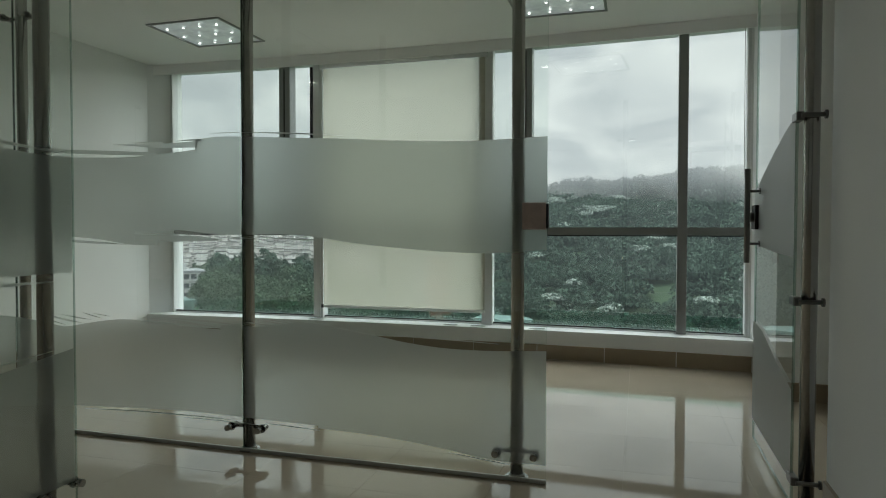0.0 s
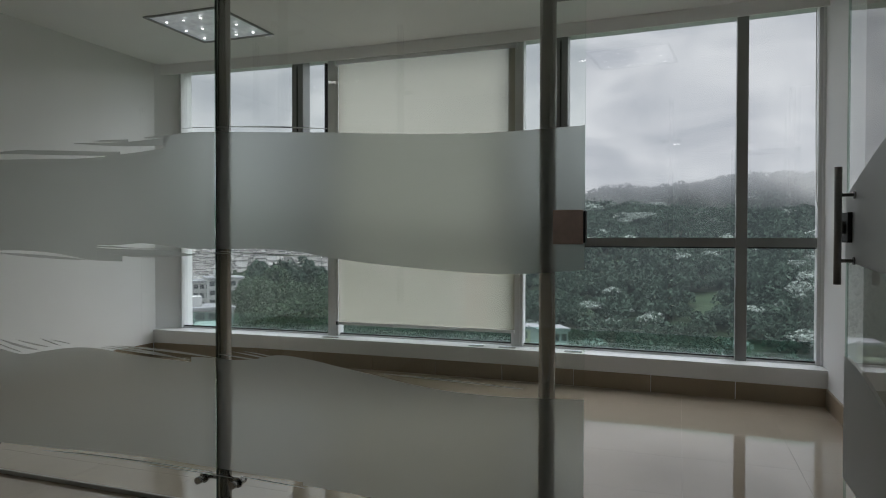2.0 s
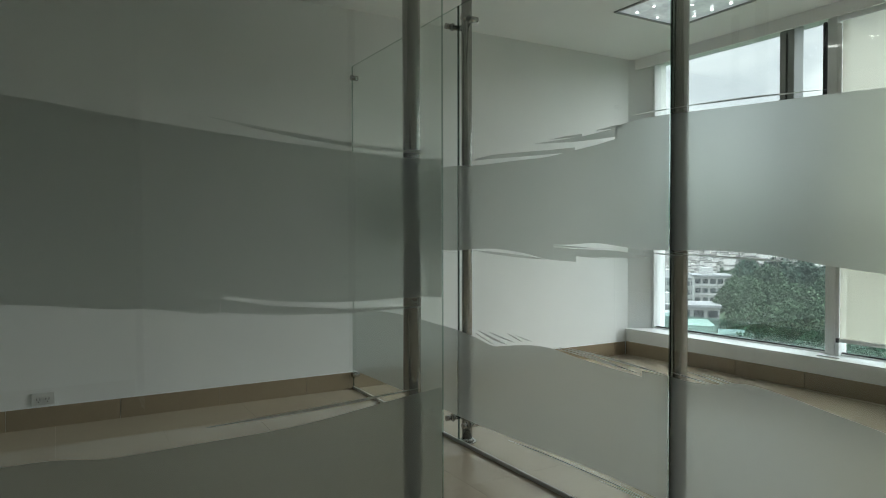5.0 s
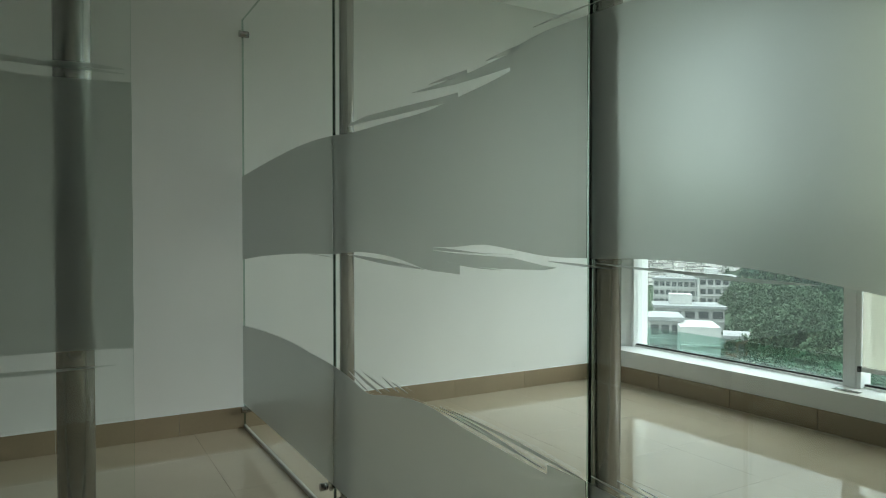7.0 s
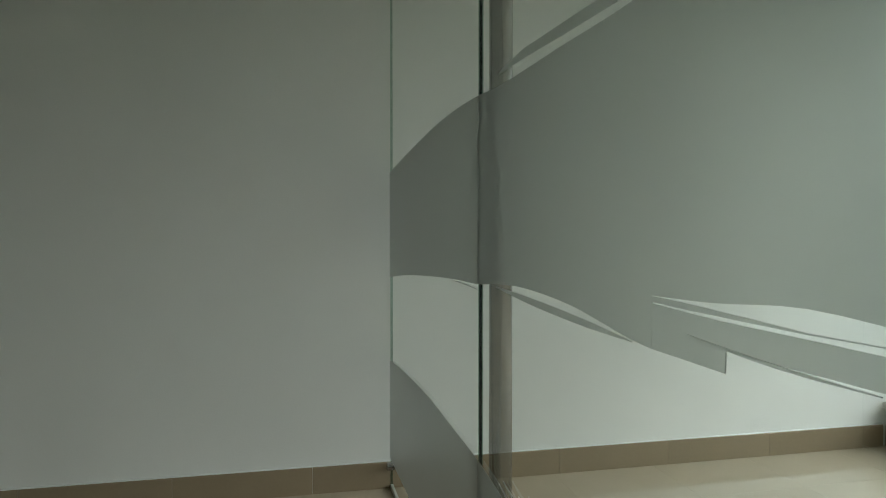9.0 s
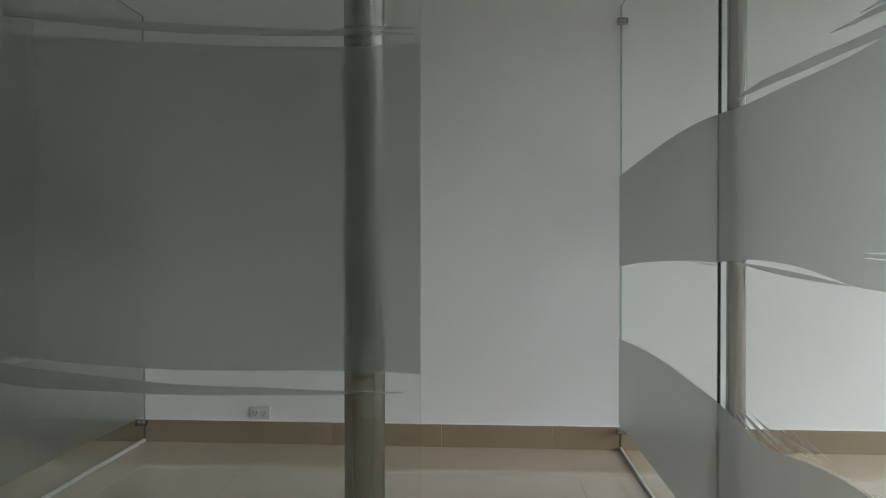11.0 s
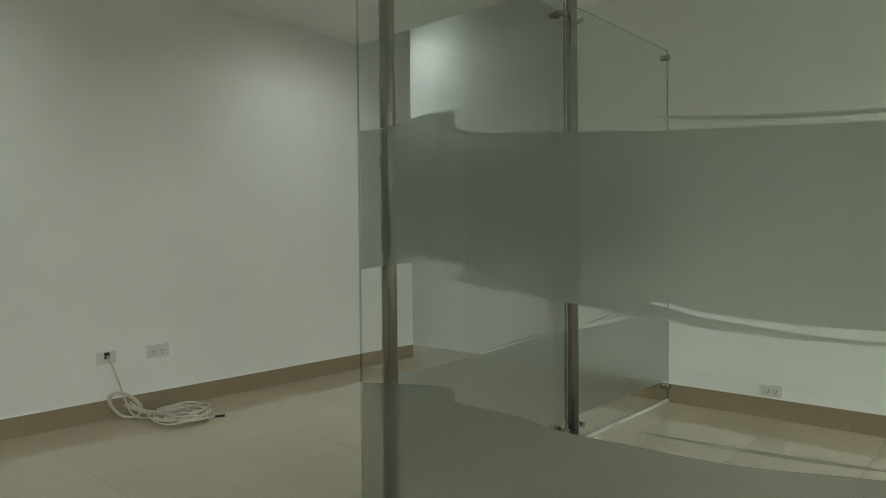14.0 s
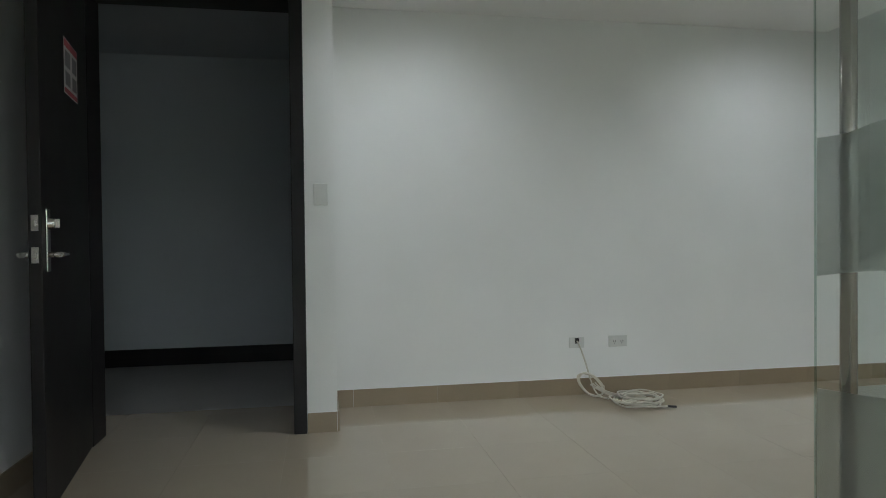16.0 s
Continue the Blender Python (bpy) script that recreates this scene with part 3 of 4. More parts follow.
def steel_post(x, y, side, z1=CEIL, label="round brushed-steel post from floor to ceiling", along=(0, 1), levels=(0.105, 2.02)):
    """side: unit way from the post to the glass; along: way of the glass."""
    p = thing("steel_post", label, "post", (x, y, 0), group="steel partition posts")
    part("tube", tube(fresh(), (x, y, 0.001), (x, y, z1 - 0.001), 0.0255, 28), STEEL, p, smooth=True)
    b = fresh()
    tube(b, (x, y, 0.0005), (x, y, 0.006), 0.046, 28)
    tube(b, (x, y, 0.006), (x, y, 0.02), 0.034, 28, 0.028)
    part("base_flange", b, STEEL, p, smooth=True)
    gap = abs(side[0]) * abs(x) + abs(side[1]) * 0.045 if abs(x) < 0.1 else 0.042
    for z in levels:
        for s in (-1, 1):
            cx, cy = x + along[0] * s * 0.075, y + along[1] * s * 0.075
            f = fresh()
            tube(f, (x + along[0] * s * 0.02, y + along[1] * s * 0.02, z), (cx, cy, z), 0.009, 14)
            arm = part("clamp_arm", f, STEEL, p, smooth=True)
            k = fresh()
            tube(k, (cx - side[0] * 0.012, cy - side[1] * 0.012, z), (cx + side[0] * (gap - 0.006), cy + side[1] * (gap - 0.006), z), 0.0135, 18)
            tube(k, (cx + side[0] * (gap - 0.012), cy + side[1] * (gap - 0.012), z), (cx + side[0] * (gap - 0.0055), cy + side[1] * (gap - 0.0055), z), 0.019, 20)
            tube(k, (cx + side[0] * (gap + 0.0055), cy + side[1] * (gap + 0.0055), z), (cx + side[0] * (gap + 0.03), cy + side[1] * (gap + 0.03), z), 0.0135, 20)
            part("glass_button", k, STEEL, arm, smooth=True)
    return p


def wall_clamp(x, y, z, way, side):
    c = thing("wall_clamp", "small steel point fixing holding the glass at the wall", "glass clamp", (x, y, z), group="glass wall clamps")
    k = fresh()
    px, py = x + way[0] * 0.04, y + way[1] * 0.04
    tube(k, (x, y, z), (px, py, z), 0.008, 12)
    part("stem", k, STEEL, c, smooth=True)
    k = fresh()
    tube(k, (px - side[0] * 0.024, py - side[1] * 0.024, z), (px + side[0] * 0.024, py + side[1] * 0.024, z), 0.016, 18)
    part("button", k, STEEL, c, smooth=True)


# long partition between the bay with windows and the rest; u runs away from the north wall
def on_long(u, z, d):
    return (-d, -u, z)


def film_long(u, z, d):
    return (-0.0058 - d, -u, z)


def stroke_long(u, z, d):
    return (-0.0082 - d, -u, z)


LONG_TOP = smooth_line([(0.0, 1.298), (0.4, 1.322), (0.82, 1.342), (1.1, 1.346), (1.33, 1.338), (1.48, 1.326), (1.78, 1.318), (1.99, 1.312), (2.12, 1.318), (2.29, 1.328), (2.37, 1.336)]) + smooth_line([(2.375, 1.38), (2.48, 1.388), (2.61, 1.384), (2.9, 1.367), (3.12, 1.355), (3.32, 1.341), (3.6, 1.328), (3.72, 1.329), (3.94, 1.335)])
LONG_BOT = smooth_line([(0.0, 0.87), (0.4, 0.9), (0.82, 0.92), (1.1, 0.929), (1.33, 0.932), (1.468, 0.941), (1.615, 0.945), (1.816, 0.935), (1.99, 0.912), (2.04, 0.908)]) + smooth_line([(2.0405, 0.968), (2.15, 0.97), (2.27, 0.977), (2.4, 0.966), (2.5, 0.957), (2.61, 0.957), (2.8, 0.959), (2.95, 0.95), (3.11, 0.927), (3.32, 0.906), (3.6, 0.889), (3.75, 0.889), (3.94, 0.905)])
FINGERS = (([(2.0405, 0.9675), (2.1, 0.966), (2.27, 0.958), (2.38, 0.9583)], [(2.0405, 0.9607), (2.1, 0.959), (2.27, 0.9565), (2.38, 0.9578)]),
           ([(2.0405, 0.9592), (2.165, 0.954), (2.255, 0.953), (2.38, 0.951), (2.48, 0.939), (2.52, 0.9365)], [(2.0405, 0.908), (2.17, 0.906), (2.1705, 0.927), (2.34, 0.9265), (2.48, 0.93), (2.52, 0.936)]))
# strokes that sweep off the upper edge and bridge back into it
SWEEPS = (([(1.47, 1.35), (1.5, 1.356), (1.62, 1.36), (1.85, 1.348), (2.05, 1.336), (2.16, 1.331)], [(1.47, 1.349), (1.62, 1.343), (1.82, 1.331), (2.0, 1.322), (2.1, 1.317), (2.16, 1.319)]),
          ([(1.925, 1.374), (2.08, 1.369), (2.22, 1.367), (2.38, 1.373)], [(1.925, 1.373), (2.0, 1.365), (2.15, 1.352), (2.29, 1.346), (2.38, 1.344)]),
          ([(2.02, 1.378), (2.1, 1.379), (2.2, 1.376)], [(2.02, 1.377), (2.1, 1.372), (2.2, 1.366)]),
          ([(2.279, 1.379), (2.36, 1.383), (2.4, 1.382)], [(2.279, 1.377), (2.34, 1.374), (2.4, 1.371)]))
LOW_TOP = smooth_line([(0.0, 0.528), (0.4, 0.551), (0.81, 0.561), (1.09, 0.554), (1.32, 0.548), (1.48, 0.534), (1.63, 0.514), (1.73, 0.530), (1.9, 0.556), (2.03, 0.562), (2.15, 0.552), (2.27, 0.545), (2.4, 0.539), (2.495, 0.537)]) + smooth_line([(2.4955, 0.556), (2.61, 0.558), (2.68, 0.556), (2.78, 0.566), (2.87, 0.585), (3.0, 0.577), (3.11, 0.56), (3.25, 0.54), (3.36, 0.522), (3.52, 0.507), (3.7, 0.505), (3.94, 0.516)])
LOW_BOT = smooth_line([(0.0, 0.125), (0.8, 0.135), (1.4, 0.132), (1.76, 0.14), (2.28, 0.158), (2.7, 0.152), (2.97, 0.147)]) + smooth_line([(2.9705, 0.136), (3.2, 0.13), (3.5, 0.105), (3.72, 0.076), (3.94, 0.074)])

partition = thing("glass_partition", "long glass partition with frosted brush-stroke bands on steel posts", "glass partition", (0, -1.9, 0), group="glass partitions")
for a, b in ((0.012, 1.325), (1.331, 2.603), (2.609, 3.935)):
    sheet = glass_panel("glass_sheet", partition, on_long, a, b)
    f = fresh()
    film(f, clip_line(LONG_TOP, a, b), clip_line(LONG_BOT, a, b), film_long)
    part("frost_band", f, FROST, sheet, "frosted film band with wavy edges").visible_shadow = False
    f = fresh()
    film(f, clip_line(LOW_TOP, a, b), clip_line(LOW_BOT, a, b), film_long)
    part("frost_band", f, FROST, sheet, "frosted film band with wavy edges").visible_shadow = False
strokes = fresh()
for t, bt in FINGERS + SWEEPS:
    film(strokes, t, bt, film_long)
for s in ((2.11, 0.9345, 2.34, 0.924, 0.003, -0.003), (1.47, 0.9355, 2.0, 0.910, 0.012, -0.001), (1.1, 0.9265, 1.34, 0.9205, 0.003, 0.002),
          (2.7, 1.396, 3.1, 1.368, 0.004, 0.002), (2.45, 1.404, 2.62, 1.4, 0.004, 0.001), (2.62, 1.401, 3.0, 1.378, 0.005, 0.002), (2.75, 0.946, 3.02, 0.936, 0.006, -0.003), (2.63, 0.949, 2.9, 0.941, 0.004, -0.002),
          (2.5, 0.948, 2.66, 0.941, 0.004, 0.0), (1.483, 0.556, 1.64, 0.522, 0.006, -0.002), (1.512, 0.569, 1.735, 0.536, 0.010, -0.004), (1.6, 0.573, 1.79, 0.553, 0.006, -0.002), (1.74, 0.585, 1.85, 0.562, 0.005, -0.001), (1.8, 0.583, 1.905, 0.572, 0.004, 0.0),
          (2.08, 0.574, 2.47, 0.545, 0.007, 0.006), (2.05, 0.568, 2.49, 0.546, 0.005, 0.002), (2.137, 0.578, 2.62, 0.559, 0.008, 0.004), (2.683, 0.586, 2.92, 0.556, 0.005, 0.003), (2.734, 0.590, 2.93, 0.562, 0.004, 0.004), (2.62, 0.574, 2.83, 0.56, 0.005, 0.0),
          (3.28, 0.548, 3.75, 0.534, 0.005, 0.002), (1.75, 0.126, 2.3, 0.140, 0.006, 0.004), (2.05, 0.136, 2.6, 0.136, 0.006, 0.004), (2.3, 0.128, 2.68, 0.126, 0.005, 0.003), (2.72, 0.136, 2.98, 0.128, 0.005, 0.001), (3.55, 0.088, 3.8, 0.064, 0.005, 0.0)):
    streak(strokes, *s, stroke_long)
part("frost_stroke", strokes, FROST, partition, "thin frosted brush strokes").visible_shadow = False
for u in (1.328, 2.606):
    part("joint_seal", box(fresh(), -0.0032, -u - 0.0009, GB, 0.0025, -u + 0.0009, GT), BLACKRUBBER, partition, "dark line of the joint seal")

PX = 0.031
steel_post(0.043, -1.334, (-1, 0))
steel_post(PX, -2.614, (-1, 0))
steel_post(0.04, -3.815, (-1, 0))
steel_post(0.0, -4.835, (-1, 0), label="round steel post carrying the glass door", levels=())
for z in (0.10, 2.02):
    wall_clamp(0.0, 0.0, z, (0, -1), (1, 0))

SEAL = material("clear_silicone_seal", (0.56, 0.55, 0.52), 0.3, vary=0.05, scale=20)
for x0, y0, x1, y1 in ((-0.0066, -3.936, 0.0066, -0.012), (-2.3316, -2.3, -2.3184, -0.012), (-2.343, -2.4216, -0.721, -2.4084)):
    structure("trim_floor_seal", box(fresh(), x0, y0, 0.0005, x1, y1, 0.0165, 0.003), SEAL, "pale silicone seal under the glass", "seal")

# lock strike box on the free edge of the long partition
strike = thing("strike_box", "pinkish-brown metal strike box clamped on the glass edge", "door strike", (0, -3.88, 1.03))
part("body", box(fresh(), -0.022, -3.932, 0.981, 0.02, -3.842, 1.084, 0.003), STRIKE, strike)
part("keeper", box(fresh(), -0.018, -3.9395, 0.985, 0.016, -3.9325, 1.08, 0.002), BLACKRUBBER, strike, "black keeper plate")

# front partition of the small bay
def on_front(u, z, d):
    return (u, -2.415 - d, z)


def film_front(u, z, d):
    return (u, -2.415 + 0.0058 + d, z)


def stroke_front(u, z, d):
    return (u, -2.415 + 0.0082 + d, z)


FRONT_TOP = smooth_line([(-2.342, 1.362), (-2.205, 1.36), (-2.116, 1.374), (-2.01, 1.378), (-1.945, 1.372), (-1.925, 1.362)]) + smooth_line([(-1.924, 1.324), (-1.832, 1.304), (-1.686, 1.291), (-1.584, 1.277), (-1.426, 1.261), (-1.281, 1.248), (-1.084, 1.234), (-0.91, 1.223), (-0.815, 1.221), (-0.722, 1.224)])
FRONT_BOT = smooth_line([(-2.342, 0.904), (-2.164, 0.926), (-1.992, 0.935), (-1.922, 0.93), (-1.905, 0.922)]) + smooth_line([(-1.904, 0.878), (-1.8, 0.866), (-1.689, 0.857), (-1.586, 0.844), (-1.489, 0.838), (-1.339, 0.822), (-1.335, 0.858), (-1.214, 0.843), (-1.025, 0.831), (-0.815, 0.832), (-0.722, 0.829)], 0.02)
FRONT_TIP = ([(-1.968, 0.892), (-1.95, 0.899), (-1.904, 0.912)], [(-1.968, 0.89), (-1.94, 0.884), (-1.904, 0.878)])
LOWER_TOP = smooth_line([(-2.342, 0.528), (-2.167, 0.546), (-1.974, 0.567), (-1.935, 0.56)]) + smooth_line([(-1.934, 0.527), (-1.8, 0.525), (-1.69, 0.524), (-1.588, 0.51), (-1.429, 0.512), (-1.149, 0.52), (-0.911, 0.548), (-0.722, 0.57)])
LOWER_BOT = [(-2.342, 0.11), (-0.722, 0.11)]
front = thing("glass_partition", "glass screen in front of a small bay, frosted in two wavy bands", "glass partition", (-1.55, -2.415, 0), group="glass partitions")
sheet = glass_panel("glass_sheet", front, on_front, -2.342, -0.722)
for t, b in ((FRONT_TOP, FRONT_BOT), (LOWER_TOP, LOWER_BOT)):
    f = fresh()
    film(f, t, b, film_front)
    part("frost_band", f, FROST, sheet, "frosted film band with wavy edges").visible_shadow = False
strokes = fresh()
film(strokes, *FRONT_TIP, film_front)
film(strokes, [(-1.335, 0.8545), (-1.214, 0.831), (-1.025, 0.813), (-0.857, 0.808), (-0.745, 0.8065)], [(-1.335, 0.822), (-1.201, 0.806), (-1.025, 0.8), (-0.857, 0.802), (-0.745, 0.8055)], film_front)
for s in ((-1.36, 1.289, -0.73, 1.236, 0.011, -0.012), (-1.37, 0.548, -0.8, 0.574, 0.008, -0.004), (-0.83, 1.243, -0.73, 1.243, 0.006, 0.0)):
    streak(strokes, *s, stroke_front)
part("frost_stroke", strokes, FROST, front, "thin frosted brush strokes").visible_shadow = False
steel_post(-0.797, -2.37, (0, -1), along=(1, 0))
steel_post(-2.25, -2.37, (0, -1), along=(1, 0))

# side partition of the small bay
def on_side(u, z, d):
    return (-2.325 + d, -u, z)


def film_side(u, z, d):
    return (-2.325 - 0.0058 - d, -u, z)


def stroke_side(u, z, d):
    return (-2.325 - 0.0082 - d, -u, z)


SIDE_LOW = smooth_line([(0.0, 0.54), (0.4, 0.55), (0.8, 0.546), (1.2, 0.555), (1.5, 0.548), (1.75, 0.535), (2.05, 0.53), (2.4, 0.528)])
side = thing("glass_partition", "glass side screen of the small bay, fixed to the wall", "glass partition", (-2.325, -1.15, 0), group="glass partitions")
for a, b in ((0.012, 1.16), (1.166, 2.30)):
    sheet = glass_panel("glass_sheet", side, on_side, a, b)
    for t, bt in ((LONG_TOP, LONG_BOT), (SIDE_LOW, LOW_BOT)):
        f = fresh()
        film(f, clip_line(t, a, b), clip_line(bt, a, b), film_side)
        part("frost_band", f, FROST, sheet, "frosted film band with wavy edges").visible_shadow = False
strokes = fresh()
for s in ((0.35, 0.6, 1.0, 0.565, 0.010, 0.006), (0.3, 0.58, 0.8, 0.566, 0.008, 0.004), (0.45, 0.612, 0.9, 0.6, 0.006, 0.004), (1.25, 0.57, 1.75, 0.545, 0.007, 0.003)):
    streak(strokes, *s, stroke_side)
part("frost_stroke", strokes, FROST, side, "thin frosted brush strokes").visible_shadow = False
steel_post(-2.285, -1.163, (-1, 0))
for z in (0.10, 2.05):
    wall_clamp(-2.325, 0.0, z, (0, -1), (1, 0))

# ------------------------------------------------------------------ glass door, open into the bay with windows
DY = -4.795


def on_leaf(u, z, d):
    return (u, DY + d, z)


def film_leaf(u, z, d):
    return (u, DY + 0.0058 + d, z)


gdoor = thing("glass_door", "open frameless glass door with frosted bands and a steel pull", "glass door", (0.45, DY, 0))
leaf = glass_panel("glass_leaf", gdoor, on_leaf, 0.03, 0.84, 0.012, 2.08)
for t, b in ((smooth_line([(0.03, 1.372), (0.15, 1.352), (0.4, 1.29), (0.7, 1.2), (0.84, 1.15)]), smooth_line([(0.03, 0.885), (0.4, 0.895), (0.84, 0.92)])),
             (smooth_line([(0.03, 0.42), (0.3, 0.47), (0.6, 0.54), (0.84, 0.56)]), [(0.03, 0.1), (0.84, 0.1)])):
    f = fresh()
    film(f, t, b, film_leaf)
    part("frost_band", f, FROST, leaf, "frosted film band with slanting edge").visible_shadow = False
h = fresh()
tube(h, (0.70, DY + 0.06, 0.835), (0.70, DY + 0.06, 1.255), 0.0125, 20)
pull = part("pull_handle", h, DARKSTEEL, gdoor, "vertical dark satin steel pull bar", smooth=True)
for z in (0.92, 1.155):
    k = fresh()
    tube(k, (0.70, DY + 0.006, z), (0.70, DY + 0.05, z), 0.006, 14)
    tube(k, (0.70, DY + 0.006, z), (0.70, DY + 0.012, z), 0.014, 18)
    part("standoff", k, DARKSTEEL, pull, smooth=True)
lk = fresh()
box(lk, 0.735, DY - 0.022, 0.985, 0.838, DY + 0.022, 1.095, 0.004)
lock = part("lock_case", lk, BLACKRUBBER, gdoor, "black lock case on the glass edge")
k = fresh()
tube(k, (0.785, DY + 0.022, 1.04), (0.785, DY + 0.045, 1.04), 0.024, 22, 0.02)
part("lock_knob", k, DARKSTEEL, lock, smooth=True)
for z in (0.11, 0.735, 1.37):
    k = fresh()
    box(k, -0.02, DY - 0.013, z - 0.015, 0.055, DY + 0.013, z + 0.015, 0.004)
    hg = part("hinge_clamp", k, DARKSTEEL, gdoor, "dark steel hinge clamp")
    k = fresh()
    tube(k, (-0.03, DY + 0.0, z), (-0.03, DY - 0.078, z), 0.008, 14)
    tube(k, (-0.03, DY - 0.072, z), (-0.03, DY - 0.08, z), 0.015, 18)
    part("hinge_rod", k, DARKSTEEL, hg, smooth=True)

# ------------------------------------------------------------------ entrance door
frame_bm = fresh()
box(frame_bm, -4.215, -4.19, 0.0, -4.012, -4.1215, 2.379, 0.004)
box(frame_bm, -4.215, -5.253, 0.0, -4.012, -5.185, 2.379, 0.004)
box(frame_bm, -4.215, -5.185, 2.31, -4.012, -4.19, 2.379, 0.004)
structure("door_frame", frame_bm, DOORWOOD, "black-brown laminated door frame", "door frame")
ed = thing("entrance_door", "black-brown entrance door standing open, with nickel lock and sticker", "door", (-4.004, -5.2, 0))
lx0, lx1, ly0, ly1 = -4.004, -3.075, -5.230, -5.185
part("leaf", box(fresh(), lx0, ly0, 0.008, lx1, ly1, 2.30, 0.003), DOORWOOD, ed, "black-brown laminate leaf")
k = fresh()
box(k, lx1 - 0.095, ly1, 0.93, lx1 - 0.045, ly1 + 0.009, 1.17, 0.004)
esc = part("lock_plate", k, CHROME, ed, "long nickel lock plate")
k = fresh()
tube(k, (lx1 - 0.07, ly1 + 0.009, 0.995), (lx1 - 0.07, ly1 + 0.05, 0.995), 0.011, 16)
tube(k, (lx1 - 0.06, ly1 + 0.048, 0.995), (lx1 - 0.185, ly1 + 0.048, 0.995), 0.0095, 16, 0.0075)
part("lever", k, CHROME, esc, "nickel lever handle", smooth=True)
k = fresh()
tube(k, (lx1 - 0.07, ly1 + 0.009, 1.115), (lx1 - 0.07, ly1 + 0.03, 1.115), 0.024, 22, 0.02)
box(k, lx1 - 0.074, ly1 + 0.03, 1.098, lx1 - 0.066, ly1 + 0.046, 1.132, 0.002)
part("thumb_turn", k, CHROME, esc, smooth=False)
k = fresh()
tube(k, (lx1 - 0.07, ly0, 0.995), (lx1 - 0.07, ly0 - 0.045, 0.995), 0.011, 16)
tube(k, (lx1 - 0.06, ly0 - 0.045, 0.995), (lx1 - 0.185, ly0 - 0.045, 0.995), 0.0095, 16, 0.0075)
part("outer_lever", k, CHROME, ed, "nickel lever handle", smooth=True)
for z in (0.995, 1.115):
    k = fresh()
    box(k, lx1, ly0 + 0.01, z - 0.03, lx1 + 0.002, ly1 - 0.01, z + 0.03)
    fp = part("latch_plate", k, CHROME, ed, "nickel latch plate in the door edge")
    k = fresh()
    box(k, lx1 + 0.002, ly0 + 0.017, z - 0.012, lx1 + 0.011, ly1 - 0.017, z + 0.012, 0.002)
    part("latch_bolt", k, CHROME, fp)
st = part("sticker", box(fresh(), -3.770, ly1 + 0.0005, 1.69, -3.500, ly1 + 0.0012, 1.93), STICKER, ed, "white sticker with red and grey print")
for x0, x1, z0, z1, m in ((-3.765, -3.505, 1.895, 1.926, STICKRED), (-3.765, -3.505, 1.694, 1.716, STICKRED), (-3.75, -3.66, 1.81, 1.88, STICKGREY), (-3.62, -3.52, 1.81, 1.88, STICKGREY), (-3.75, -3.66, 1.73, 1.79, STICKGREY), (-3.62, -3.52, 1.73, 1.79, STICKGREY)):
    part("print_block", box(fresh(), x0, ly1 + 0.0013, z0, x1, ly1 + 0.0018, z1), m, st)

ed.matrix_world = Matrix.Translation((-4.004, -5.2, 0)) @ Matrix.Rotation(radians(8), 4, "Z")
# ------------------------------------------------------------------ sockets, switch, cable


def wall_plate(name, label, category, c, w, h, axis, gangs, slots=True, hole=False):
    """axis: 'x' a plate on a wall that faces +x, 'y' on a wall that faces -y."""
    ob = thing(name, label, category, c)

    def bx3(u0, z0, u1, z1, d0, d1, bev=0.0):
        b = fresh()
        if axis == "x":
            return box(b, c[0] + d0, c[1] + u0, c[2] + z0, c[0] + d1, c[1] + u1, c[2] + z1, bev)
        return box(b, c[0] + u0, c[1] - d1, c[2] + z0, c[0] + u1, c[1] - d0, c[2] + z1, bev)
    part("plate", bx3(-w / 2, -h / 2, w / 2, h / 2, 0.0, 0.009, 0.003), PLASTIC, ob, "white plastic cover plate")
    for g in range(gangs):
        gw = (w - 0.024) / gangs
        u = -w / 2 + 0.012 + gw * (g + 0.5)
        gang = part("insert", bx3(u - gw * 0.42, -h * 0.3, u + gw * 0.42, h * 0.3, 0.009, 0.0115, 0.001), PLASTIC, ob)
        if slots:
            for du in (-0.007, 0.007):
                part("slot", bx3(u + du - 0.0016, -0.006, u + du + 0.0016, 0.006, 0.0115, 0.012), DARKHOLE, gang)
            part("slot", bx3(u - 0.003, -0.016, u + 0.003, -0.011, 0.0115, 0.012), DARKHOLE, gang)
    if hole:
        part("opening", bx3(-0.014, -0.006, 0.014, 0.03, 0.0092, 0.0122), DARKHOLE, ob, "open dark cable hole")
    return ob


wall_plate("wall_socket", "white double wall socket just above the skirting", "socket", (-1.745, 0.0, 0.152), 0.105, 0.062, "y", 2)
wall_plate("wall_socket", "white double wall socket above the skirting", "socket", (-4.54, -2.095, 0.345), 0.13, 0.075, "x", 2)
wall_plate("cable_outlet", "white outlet plate with a cable drawn out", "outlet", (-4.54, -2.385, 0.345), 0.105, 0.07, "x", 1, slots=False, hole=True)
sw = wall_plate("light_switch", "white double light switch on the wall pier", "light switch", (-4.03, -4.035, 1.285), 0.074, 0.118, "x", 2, slots=False)

